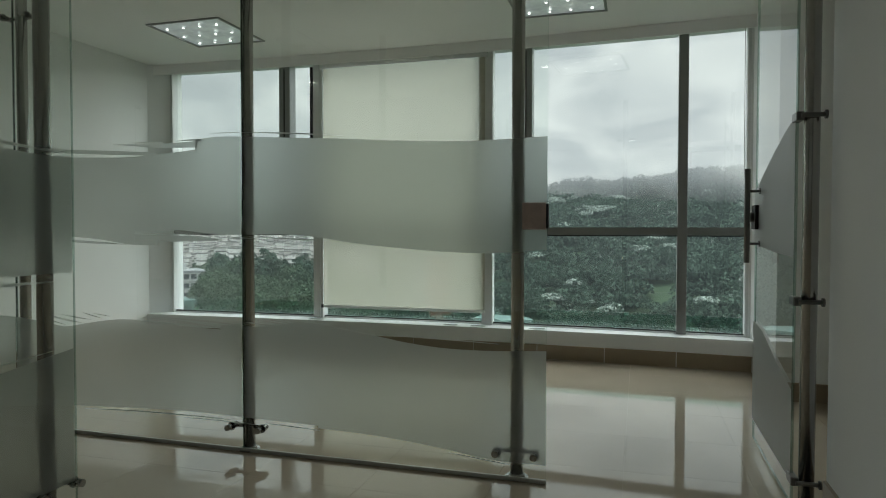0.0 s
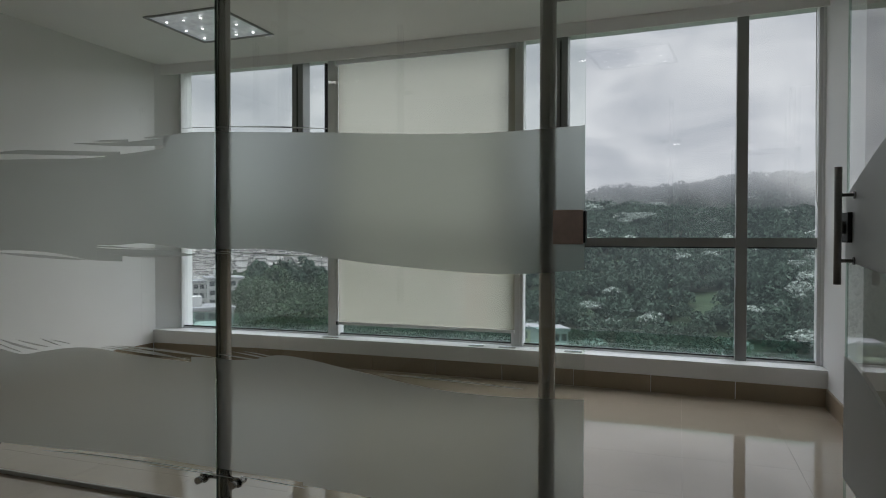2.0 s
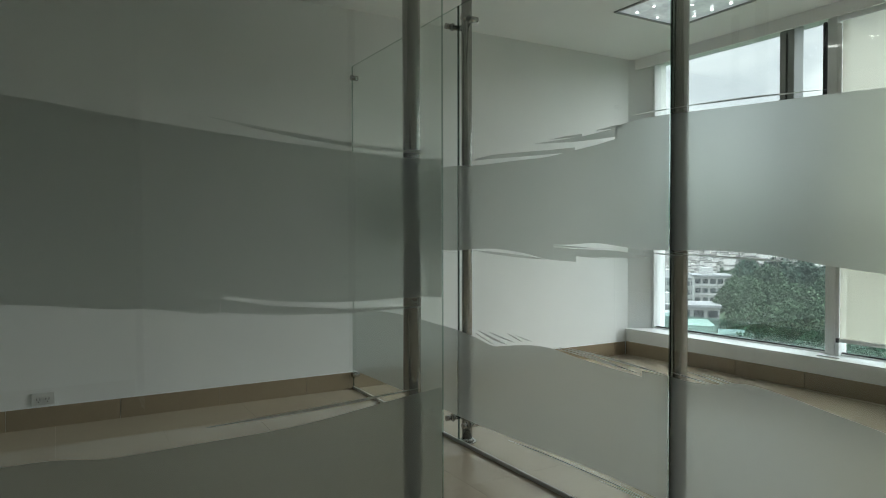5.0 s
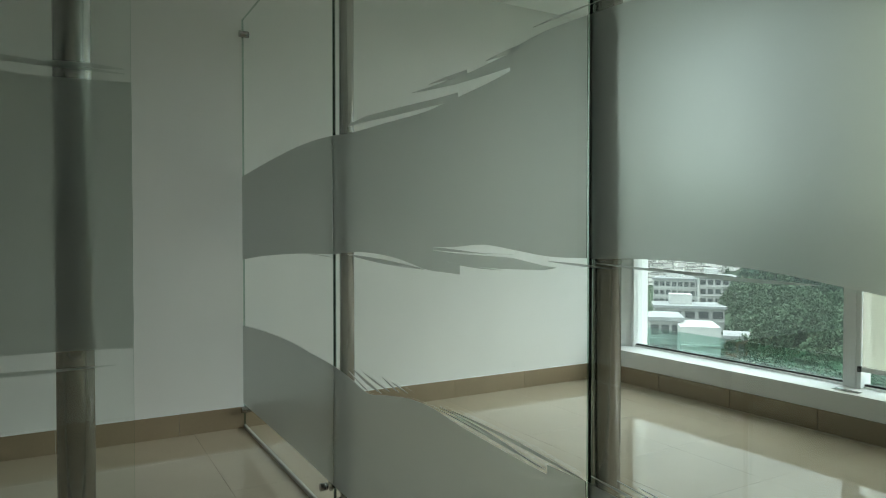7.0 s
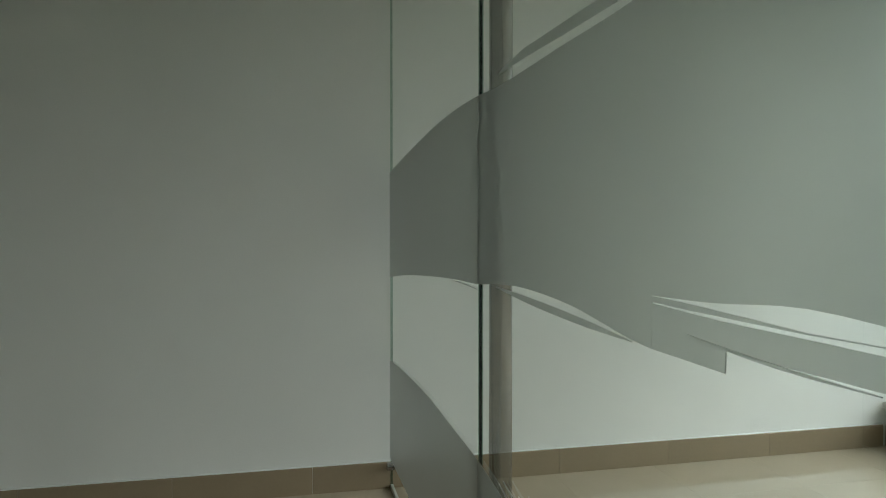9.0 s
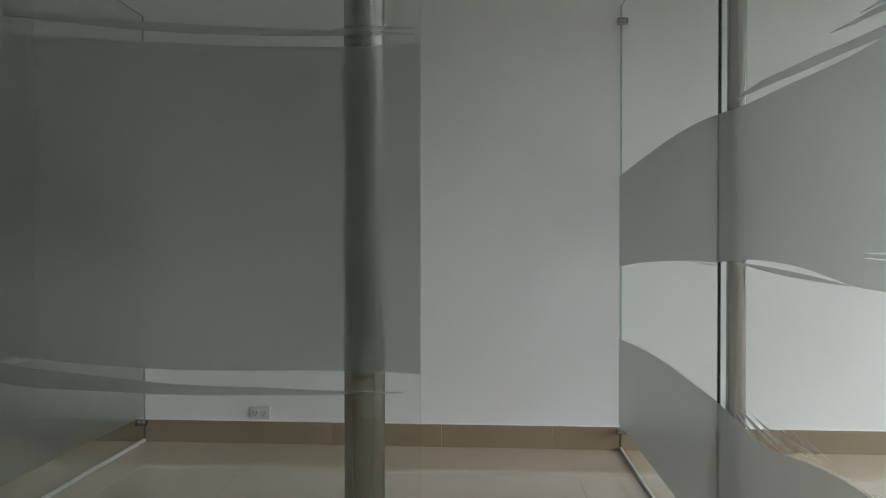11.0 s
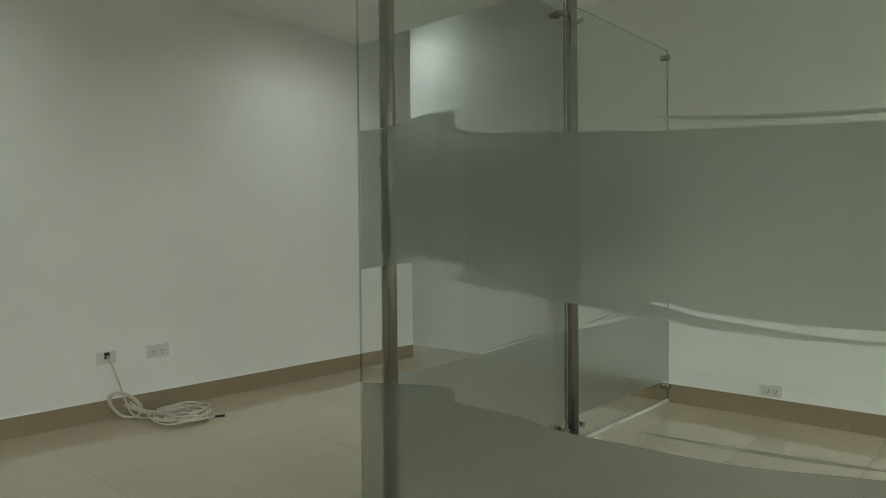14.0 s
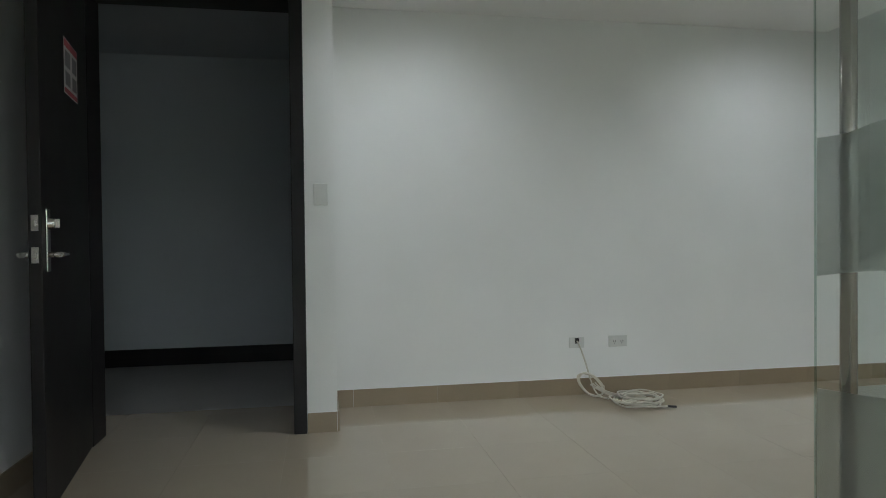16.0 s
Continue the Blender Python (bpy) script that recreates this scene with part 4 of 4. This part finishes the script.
cable = thing("network_cable", "off-white cable hanging from the outlet and coiled on the floor", "cable", (-4.3, -2.15, 0))
drop = [(-4.528, -2.385, 0.355), (-4.505, -2.38, 0.34), (-4.485, -2.36, 0.27), (-4.475, -2.335, 0.18), (-4.46, -2.315, 0.09), (-4.43, -2.30, 0.03), (-4.39, -2.28, 0.008), (-4.36, -2.24, 0.006)]
curve_tube("drop_cable", drop, 0.0052, CABLE, cable)
rng = random.Random(4)
for j in range(4):
    pts = []
    for i in range(11):
        a = i / 10 * math.tau
        pts.append((-4.44 + 0.06 * math.cos(a) + rng.uniform(-0.012, 0.012), -2.33 + 0.06 * math.cos(a) - 0.035 * math.sin(a) + rng.uniform(-0.01, 0.01), 0.085 + 0.08 * math.sin(a) + rng.uniform(-0.004, 0.004)))
    pts = [(x, y, max(0.005, z)) for x, y, z in pts]
    curve_tube("standing_loop", pts, 0.0052, CABLE, cable, True)
for j in range(10):
    ox, oy, r = rng.uniform(-0.022, 0.022), rng.uniform(-0.022, 0.022), rng.uniform(0.095, 0.14)
    pts = []
    for i in range(14):
        a = i / 14 * math.tau
        pts.append((-4.2 + ox + r * math.cos(a) * 1.05 + rng.uniform(-0.006, 0.006), -2.115 + oy + r * math.sin(a) * 1.1 + rng.uniform(-0.006, 0.006), 0.006 + 0.005 * j + 0.012 * math.sin(2 * a + j) ** 2 + rng.uniform(-0.001, 0.003)))
    curve_tube("coil_turn", pts, 0.0052, CABLE, cable, True)
for j in range(3):
    pts = [(-4.42 + 0.01 * j, -2.34 + 0.012 * j, 0.09 + 0.008 * j), (-4.38, -2.30 + 0.01 * j, 0.06), (-4.34, -2.25, 0.03 + 0.008 * j), (-4.29 + 0.02 * j, -2.2, 0.03 + 0.012 * j)]
    curve_tube("link_cable", pts, 0.0052, CABLE, cable)
k = fresh()
tube(k, (-4.085, -1.985, 0.012), (-4.07, -1.935, 0.010), 0.007, 10)
part("plug", k, BLACKRUBBER, cable, "black plug end")
curve_tube("tail", [(-4.18, -2.22, 0.03), (-4.10, -2.14, 0.02), (-4.08, -2.06, 0.012), (-4.085, -1.985, 0.012)], 0.0052, CABLE, cable)

# ------------------------------------------------------------------ outside: valley, hill, town
STREET = -34.0
LEAF = material("hill_foliage", (0.029, 0.049, 0.033), 0.75, vary=0.32, scale=0.05, fine=0.6, bump=0.0, spec=0.2, island=0.5)
LEAFDARK = material("park_foliage", (0.034, 0.056, 0.03), 0.7, vary=0.4, scale=0.05, fine=0.7, bump=0.0, spec=0.2, island=0.5)
CONIFER = material("conifer_foliage", (0.025, 0.045, 0.03), 0.8, vary=0.3, scale=0.1, fine=0.8, bump=0.0, spec=0.2, island=0.4)
BLOSSOM = material("silvery_leaves", (0.20, 0.235, 0.205), 0.7, vary=0.35, scale=0.1, fine=0.9, bump=0.0, spec=0.2, island=0.6)
EARTH = material("hill_undergrowth", (0.035, 0.055, 0.03), 0.9, vary=0.4, scale=0.03, fine=0.4, bump=0.0, spec=0.1)
RENDERW = material("weathered_white_render", (0.40, 0.40, 0.39), 0.8, vary=0.12, scale=0.25, fine=3, bump=0.0)
RENDERG = material("grey_concrete", (0.36, 0.36, 0.35), 0.85, vary=0.15, scale=0.3, fine=3, bump=0.0)
ROOFG = material("grey_fibre_cement_roof", (0.24, 0.245, 0.25), 0.8, vary=0.2, scale=0.4, fine=2, bump=0.0)
BRICKR = material("red_brick_far", (0.30, 0.12, 0.075), 0.85, vary=0.15, scale=0.5, fine=4, bump=0.0)
DARKPANE = material("dark_far_glazing", (0.045, 0.05, 0.055), 0.25, vary=0.2, scale=0.3, bump=0.0)
YELLOWR = material("cream_render", (0.55, 0.49, 0.32), 0.8, vary=0.1, scale=0.4, bump=0.0)
TOWNROOF = material("town_roofs", (0.135, 0.128, 0.122), 0.85, vary=0.5, scale=0.02, fine=0.4, bump=0.0, island=0.9)
TOWNM = material("pale_town_houses", (0.40, 0.385, 0.375), 0.85, vary=0.5, scale=0.02, fine=0.4, bump=0.0, island=0.9)


def smoothstep(a, b, v):
    t = np.clip((v - a) / (b - a), 0, 1)
    return t * t * (3 - 2 * t)


def ground_z(x, y):
    """Valley floor, the forested hill ahead, a park slope and the town's far slope."""
    x, y = np.asarray(x, float), np.asarray(y, float)
    ang = np.degrees(np.arctan2(y, np.maximum(x, 1e-3)))
    d = np.hypot(x, y)
    hill = smoothstep(19, 6, ang) * (np.clip((d - 165) / 335, 0, 1) ** 0.9) * 68
    park = smoothstep(19, 27, ang) * smoothstep(39.5, 35, ang) * smoothstep(75, 190, d) * 11
    town = smoothstep(15, 22, ang) * smoothstep(300, 1000, d) * 34
    back = smoothstep(15, 24, ang) * smoothstep(1000, 1900, d) * 190
    wave = 4.0 * np.sin(x * 0.021 + 1.0) * np.sin(y * 0.027 + 0.4) * smoothstep(110, 260, d) + 2.0 * np.sin(x * 0.06) * np.sin(y * 0.05 + 2) * smoothstep(130, 260, d)
    far_up = smoothstep(400, 1400, d) * smoothstep(16, 6, ang) * 120
    return STREET + hill + park + town + back + wave + far_up


def mesh_from(name, verts, faces, mat, smooth=False):
    me = bpy.data.meshes.new(name)
    me.from_pydata([tuple(v) for v in verts], [], [tuple(f) for f in faces])
    if smooth:
        me.polygons.foreach_set("use_smooth", [True] * len(me.polygons))
    me.materials.append(mat)
    me.update()
    return new(name, me)


radii = np.concatenate([[0.5], np.linspace(12, 500, 62), np.linspace(540, 4500, 40)])
angs = np.radians(np.linspace(-180, 180, 181))
gv, gf = [], []
for r in radii:
    gx, gy = 3.5 + r * np.cos(angs[:-1]), r * np.sin(angs[:-1])
    gz = ground_z(gx, gy)
    gv += list(zip(gx, gy, gz))
M = len(angs) - 1
for i in range(len(radii) - 1):
    for j in range(M):
        a, b = i * M + j, i * M + (j + 1) % M
        gf.append((a, b, b + M, a + M))
gf.append(tuple(range(M))[::-1])
tagged(mesh_from("ground", gv, gf, EARTH, True), "green valley floor rising to wooded slopes", "ground", kind="structure")

OCT = np.array([(1, 0, 0), (-1, 0, 0), (0, 1, 0), (0, -1, 0), (0, 0, 1), (0, 0, -1)], float)
OCF = np.array([(0, 2, 4), (2, 1, 4), (1, 3, 4), (3, 0, 4), (2, 0, 5), (1, 2, 5), (3, 1, 5), (0, 3, 5)])
LEAFQ = np.array([(-1, -0.55, 0), (1, -0.4, 0.12), (0.75, 0.6, -0.1), (-0.8, 0.5, 0.15)], float)


def crown_cloud(rs, n, rx, rz, clump, flat=0.0):
    """Many small tilted leaf clumps over an uneven, gappy crown: verts and faces, about the crown's middle."""
    lobes = rs.normal(size=(6, 3))
    lobes /= np.linalg.norm(lobes, axis=1)[:, None]
    size = 0.72 + 0.5 * rs.random(6)
    vs, fs = [], []
    for i in range(n):
        v = rs.normal(size=3)
        v /= np.linalg.norm(v)
        if v[2] < -0.35:
            v[2] *= -0.6
        reach = 0.62 + 0.42 * float(np.max((lobes @ v) * size)) * (0.82 + 0.3 * rs.random())
        c = v * (rx, rx, rz) * reach
        q = rs.normal(size=(3, 3))
        q, _ = np.linalg.qr(q)
        s = clump * (0.6 + 0.8 * rs.random())
        w = (LEAFQ * (s, s, s * 0.7)) @ q * (1, 1, 1 - flat)
        vs.append(w + c)
        fs.append(np.array([(0, 1, 2), (0, 2, 3)]) + 4 * i)
    core = OCT * (rx * 0.62, rx * 0.62, rz * 0.6)
    vs.append(core)
    fs.append(OCF + 4 * n)
    return np.concatenate(vs), np.concatenate(fs)


def scatter(name, spots, kinds, mat, label, category):
    """One object of many trees: each takes a ready crown, turned and sized."""
    rs = np.random.RandomState(len(name) * 7 + len(spots))
    V, F, off = [], [], 0
    for x, y, z, s in spots:
        v, f = kinds[rs.randint(len(kinds))]
        a = rs.uniform(0, math.tau)
        c, sn = math.cos(a), math.sin(a)
        rot = np.array([(c, sn, 0), (-sn, c, 0), (0, 0, 1)])
        V.append((v @ rot) * s * (1, 1, rs.uniform(0.85, 1.2)) + (x, y, z))
        F.append(f + off)
        off += len(v)
    V, F = np.concatenate(V), np.concatenate(F)
    me = bpy.data.meshes.new(name)
    me.vertices.add(len(V))
    me.vertices.foreach_set("co", V.ravel())
    me.loops.add(len(F) * 3)
    me.loops.foreach_set("vertex_index", F.ravel().astype(np.int32))
    me.polygons.add(len(F))
    me.polygons.foreach_set("loop_start", np.arange(0, len(F) * 3, 3, dtype=np.int32))
    me.update(calc_edges=True)
    me.materials.append(mat)
    return tagged(new(name, me), label, category, kind="stuff")


rs = np.random.RandomState(11)
hill_kinds = [crown_cloud(rs, 170, 1.0, 0.85, 0.14) for _ in range(6)]
silver_kinds = [crown_cloud(rs, 260, 1.15, 0.5, 0.10, 0.3) for _ in range(5)]
park_kinds = [crown_cloud(rs, 1700, 1.0, rz, 0.05) for rz in (0.8, 0.95, 1.15, 1.3, 0.9)]
spots, silver = [], []
for i in range(4700):
    d = math.sqrt(rs.uniform(150 ** 2, 500 ** 2))
    a = math.radians(rs.uniform(-30, 22))
    x, y = 3 + d * math.cos(a), d * math.sin(a)
    s = rs.uniform(2.2, 4.6) * (0.75 + d / 900)
    z = float(ground_z(x, y))
    if rs.random() < 0.075 and d < 420:
        silver.append((x, y, z + s * 1.2, s * rs.uniform(0.7, 1.15)))
    else:
        spots.append((x, y, z + s * 0.75, s))
scatter("hillside_forest", spots, hill_kinds, LEAF, "dense dark green forest covering the hillside", "forest")
scatter("silver_trees", silver, silver_kinds, BLOSSOM, "pale silvery tree crowns scattered over the wooded hill", "trees")

spots = []
for i in range(170):
    d = rs.uniform(100, 190)
    a = math.radians(rs.uniform(20.5, 35.6) if d > 118 else rs.uniform(24, 34))
    s = rs.uniform(3.0, 6.8)
    x, y = 3 + d * math.cos(a), d * math.sin(a)
    spots.append((x, y, float(ground_z(x, y)) + s * 1.05, s))
scatter("park_trees", spots, park_kinds, LEAFDARK, "lush green park trees below the window", "trees")
con = []
for i in range(70):
    d = rs.uniform(185, 235)
    a = math.radians(rs.uniform(21, 35.5))
    x, y = 3 + d * math.cos(a), d * math.sin(a)
    con.append((x, y, float(ground_z(x, y)) + 7.5, rs.uniform(3.2, 4.8)))


scatter("tall_dark_trees", con, [crown_cloud(rs, 420, 0.75, 1.9, 0.12) for _ in range(4)], CONIFER, "row of tall dark trees behind the park", "trees")

# town on the far slope
tv, tf, rv, rf = [], [], [], []
CUBE = ((0, 1, 2, 3), (4, 7, 6, 5), (0, 4, 5, 1), (1, 5, 6, 2), (2, 6, 7, 3), (3, 7, 4, 0))


def town_block(verts, faces, x, y, turn, w, dp, z0, z1):
    c, sn = math.cos(turn), math.sin(turn)
    o = len(verts)
    for zz in (z0, z1):
        for u, v in ((-w, -dp), (w, -dp), (w, dp), (-w, dp)):
            verts.append((x + (u * c - v * sn) / 2, y + (u * sn + v * c) / 2, zz))
    faces.extend(tuple(o + k for k in f) for f in CUBE)


for i in range(4200):
    d = math.sqrt(rs.uniform(400 ** 2, 1120 ** 2))
    a = math.radians(rs.uniform(17, 50))
    x, y = 3 + d * math.cos(a), d * math.sin(a)
    z = float(ground_z(x, y))
    w, dp, h = rs.uniform(3, 7), rs.uniform(3, 6.5), rs.uniform(3.0, 8.5)
    t = rs.uniform(0, 1.5)
    town_block(tv, tf, x, y, t, w, dp, z - 4, z + h)
    town_block(rv, rf, x, y, t, w + 0.7, dp + 0.7, z + h, z + h + rs.uniform(0.25, 0.6))
    for k in range(1, int(h // 2.9) + 1):
        town_block(rv, rf, x, y, t, w + 0.15, dp + 0.15, z + k * 2.9 - 1.9, z + k * 2.9 - 0.9)
tagged(mesh_from("town_houses", tv, tf, TOWNM), "dense pale houses of the town on the far slope", "town", kind="stuff")
tagged(mesh_from("town_roofs", rv, rf, TOWNROOF), "grey and rust-brown roofs and window bands of the far town", "town", kind="stuff")


def far_building(name, label, bearing, dist, top, width, depth, storeys, mat, cols, turn=0.0, height=3.3, roof=True, groups=1):
    """A block that faces the eye: walls, roof slab, ribbon windows. bearing: degrees left of straight out."""
    a = math.radians(bearing)
    x, y = 3 + dist * math.cos(a), -3.5 + dist * math.sin(a)
    b = thing(name, label, "building", (x, y, top - storeys * height - 8))
    rot = Matrix.Translation((x, y, top)) @ Matrix.Rotation(a + math.radians(turn), 4, "Z")

    def put(pname, boxes, m, parent=b, lab=""):
        bm = fresh()
        for q in boxes:
            box(bm, *q)
        bm.transform(rot)
        return part(pname, bm, m, parent, lab)
    H = storeys * height
    wall = put("wall", [(0, -width / 2, -H - 8, depth, width / 2, 0)], mat)
    if roof:
        put("roof", [(-0.5, -width / 2 - 0.5, 0, depth + 0.5, width / 2 + 0.5, 0.7)], ROOFG, b, "flat grey roof")
        if width > 9:
            put("roof_house", [(depth * 0.3, -width * 0.05, 0.7, depth * 0.7, width * 0.28, 3.2)], RENDERW, b, "white roof-top housing")
    for s in range(storeys):
        zc = -H + s * height + height * 0.55
        put("ledge", [(-0.35, -width / 2, zc - height * 0.5, 0, width / 2, zc - height * 0.42)], mat, wall)
        for c in range(cols):
            u = -width / 2 + width * (c + 0.5) / cols
            hw = width / cols * 0.36
            put("window", [(-0.06, u - hw, zc - height * 0.26, -0.01, u + hw, zc + height * 0.26)], DARKPANE, wall)
    return b


far_building("white_building", "white four-storey building with ribbon windows near the park", 38.2, 250, -14.2, 12.5, 14, 4, RENDERW, 5, 8, 3.3)
far_building("white_building", "long white building wing with ribbon windows", 41.3, 256, -15.6, 17, 14, 4, RENDERW, 8, -10, 3.2)
far_building("workshop", "low grey-roofed workshop among trees", 40.6, 170, -17.0, 16, 10, 1, RENDERG, 5, 5)
far_building("blank_house", "plain white blank-walled house", 40.2, 112, -13.9, 6.2, 9, 2, RENDERW, 0, 6, roof=False)
far_building("balcony_house", "grey-white house with three rows of windows", 42.9, 116, -13.6, 5, 8, 3, RENDERG, 3, 4)
far_building("brick_house", "small red brick house with a pale roof", 37.3, 125, -17.5, 3.5, 6, 1, BRICKR, 2, 0)
far_building("brick_tower", "narrow red brick apartment block", 16.8, 230, -8, 7, 8, 6, BRICKR, 3, 6)
far_building("white_tower", "pale apartment block above the valley", 18.2, 260, -2, 9, 8, 7, RENDERW, 4, -6)
far_building("hillside_house", "white house at the foot of the wooded hill", 10.2, 150, -20.5, 7, 6, 2, RENDERW, 4, 20)
far_building("hillside_house", "orange-roofed house at the foot of the hill", 12.3, 160, -21.5, 8, 6, 2, YELLOWR, 4, -15)
far_building("hillside_house", "white terraced houses among the trees", -7.3, 235, -16.0, 9, 6, 2, RENDERW, 5, -12)
far_building("hillside_house", "small white house among the trees", -4.6, 240, -16.5, 5, 6, 2, RENDERW, 3, 10)
far_building("hillside_house", "white houses on the wooded slope", -9.6, 238, -15.0, 6, 6, 2, RENDERW, 3, 6)
far_building("tower_block", "tall cream apartment tower at the edge of view", 45.5, 180, -6.0, 5, 8, 9, YELLOWR, 4, 10)

# cloud bank that hides the ridge, and a glowing sheet that paints haze before it
MIST = cloud_material("drifting_cloud", 9, 46, 0.98, 0.014, (0.845, 0.885, 0.935), 0.77)
# pale bluish emission painted over the view for aerial haze
HAZE = cloud_material("painted_haze_glow", -60, 70, 0.26, 0.01, (0.62, 0.72, 0.78), 0.42)


def curtain(name, r, a0, a1, z0, z1, mat, label):
    vs, fs = [], []
    n = 24
    for i in range(n + 1):
        a = math.radians(a0 + (a1 - a0) * i / n)
        for z in (z0, z1):
            vs.append((3 + r * math.cos(a), r * math.sin(a), z))
    for i in range(n):
        fs.append((2 * i, 2 * i + 2, 2 * i + 3, 2 * i + 1))
    ob = tagged(mesh_from(name, vs, fs, mat), label, "mist", kind="structure")
    ob.visible_shadow = False
    return ob


curtain("backdrop_haze_sheet", 95, -60, 70, -60, 150, HAZE, "glowing see-through sheet that paints thin pale haze")
curtain("backdrop_cloud_near", 380, -60, 70, -40, 260, MIST, "low cloud drifting over the hill")
curtain("backdrop_cloud", 480, -60, 75, -40, 320, MIST, "low cloud hiding the ridge")

# ------------------------------------------------------------------ floor tiles and skirting tiles
TS = 0.48
floor_ob = bpy.data.objects["floor"]
tile_cache = {}


def tile_mesh(w, d):
    key = (round(w, 3), round(d, 3))
    if key not in tile_cache:
        bm = fresh()
        g, c = 0.0004, 0.0002
        lo = [bm.verts.new(p) for p in ((g, g, -0.012), (w - g, g, -0.012), (w - g, d - g, -0.012), (g, d - g, -0.012))]
        mid = [bm.verts.new((*v.co[:2], -c * 0.7)) for v in lo]
        hi = [bm.verts.new(p) for p in ((g + c, g + c, 0), (w - g - c, g + c, 0), (w - g - c, d - g - c, 0), (g + c, d - g - c, 0))]
        for a, b in ((lo, mid), (mid, hi)):
            for i in range(4):
                bm.faces.new((a[i], a[(i + 1) % 4], b[(i + 1) % 4], b[i]))
        bm.faces.new(hi)
        me = bpy.data.meshes.new("tile")
        bm.to_mesh(me)
        bm.free()
        me.materials.append(TILE)
        tile_cache[key] = me
    return tile_cache[key]


def cuts(start, stop, origin):
    k = math.ceil((start - origin) / TS + 1e-6)
    out = [start]
    while origin + k * TS < stop - 0.02:
        if origin + k * TS - out[-1] > 0.02:
            out.append(origin + k * TS)
        k += 1
    return out + [stop]


XS, YT = cuts(-4.66, 2.5, 1.19), cuts(-5.32, 0.5, -4.22)
for x0, x1 in zip(XS, XS[1:]):
    for y0, y1 in zip(YT, YT[1:]):
        if y0 >= 0 and x0 > -3.0:
            continue
        ob = new("tile", tile_mesh(x1 - x0, y1 - y0))
        ob.location = (x0, y0, 0)
        ob.parent = floor_ob
skirt_cache = {}


def skirt_mesh(length):
    key = round(length, 3)
    if key not in skirt_cache:
        bm = box(fresh(), 0.0008, -0.011, 0.0, length - 0.0008, 0.0, 0.108)
        top = [e for e in bm.edges if all(v.co.z > 0.1 and v.co.y < -0.005 for v in e.verts)]
        bmesh.ops.bevel(bm, geom=top, offset=0.003, segments=1, affect="EDGES")
        bmesh.ops.recalc_face_normals(bm, faces=bm.faces)
        me = bpy.data.meshes.new("skirting_tile")
        bm.to_mesh(me)
        bm.free()
        me.materials.append(SKIRT)
        skirt_cache[key] = me
    return skirt_cache[key]


def skirting(name, p0, p1, first=0.53, label="brown-beige tiled skirting along the wall"):
    """Tiles from p0 to p1; the wall lies to the left of that way."""
    p0, p1 = Vector((*p0, 0)), Vector((*p1, 0))
    way = (p1 - p0).normalized()
    total = (p1 - p0).length
    turn = math.atan2(way.y, way.x)
    root = thing(name, label, "skirting", (*p0[:2], 0.0), kind="structure")
    u, step = 0.0, first
    while u < total - 0.004:
        ln = min(step, total - u)
        ob = new("skirting_tile", skirt_mesh(ln))
        ob.parent = root
        ob.location = (way.x * u, way.y * u, 0.0005)
        ob.rotation_euler = (0, 0, turn)
        u, step = u + ln, 0.53


skirting("baseboard_north", (-2.99, 0.0), (2.45, 0.0), first=0.02)
skirting("baseboard_west", (-4.54, -3.95), (-4.54, 0.04), first=0.1)
skirting("baseboard_west_end", (-4.552, 0.05), (-4.655, 0.05), first=0.2)
skirting("baseboard_pier", (-4.03, -4.119), (-4.03, -3.961), first=0.2)
skirting("baseboard_pier_side", (-4.03, -3.96), (-4.53, -3.96), first=0.2)
skirting("baseboard_stub", (0.03, -4.905), (-1.25, -4.905), first=0.4)
skirting("baseboard_south", (1.66, -5.32), (0.04, -5.32), first=0.4)
skirting("baseboard_south_hall", (-1.26, -5.32), (-3.9, -5.32), first=0.4)
skirting("baseboard_column", (2.44, -5.035), (1.66, -5.035), first=0.4)
skirting("baseboard_column_side", (1.66, -5.046), (1.66, -5.31), first=0.3)
ys = [0.0 - 0.011 - i * 0.503 for i in range(11)]
root = thing("baseboard_window", "brown-beige tiled skirting below the window sill", "skirting", (2.5, -2.5, 0), kind="structure")
for a, b in zip(ys, ys[1:]):
    pa, pb = Vector((par_x(a), a, 0.0005)), Vector((par_x(b), b, 0.0005))
    way = (pb - pa).normalized()
    ob = new("skirting_tile", skirt_mesh(round((pb - pa).length, 2)))
    ob.parent = root
    ob.location = pa - Vector((2.5, -2.5, 0))
    ob.rotation_euler = (0, 0, math.atan2(way.y, way.x) + 0.0)


# thin line of white filler on top of the skirting
for nm, q in (("trim_filler_north", (-2.99, -0.0085, 2.45, -0.0005)), ("trim_filler_west", (-4.5395, -3.95, -4.5315, 0.04)), ("trim_filler_pier", (-4.0295, -4.119, -4.0215, -3.961))):
    structure(nm, box(fresh(), q[0], q[1], 0.1087, q[2], q[3], 0.1125), SILL, "thin white filler line above the skirting", "trim")
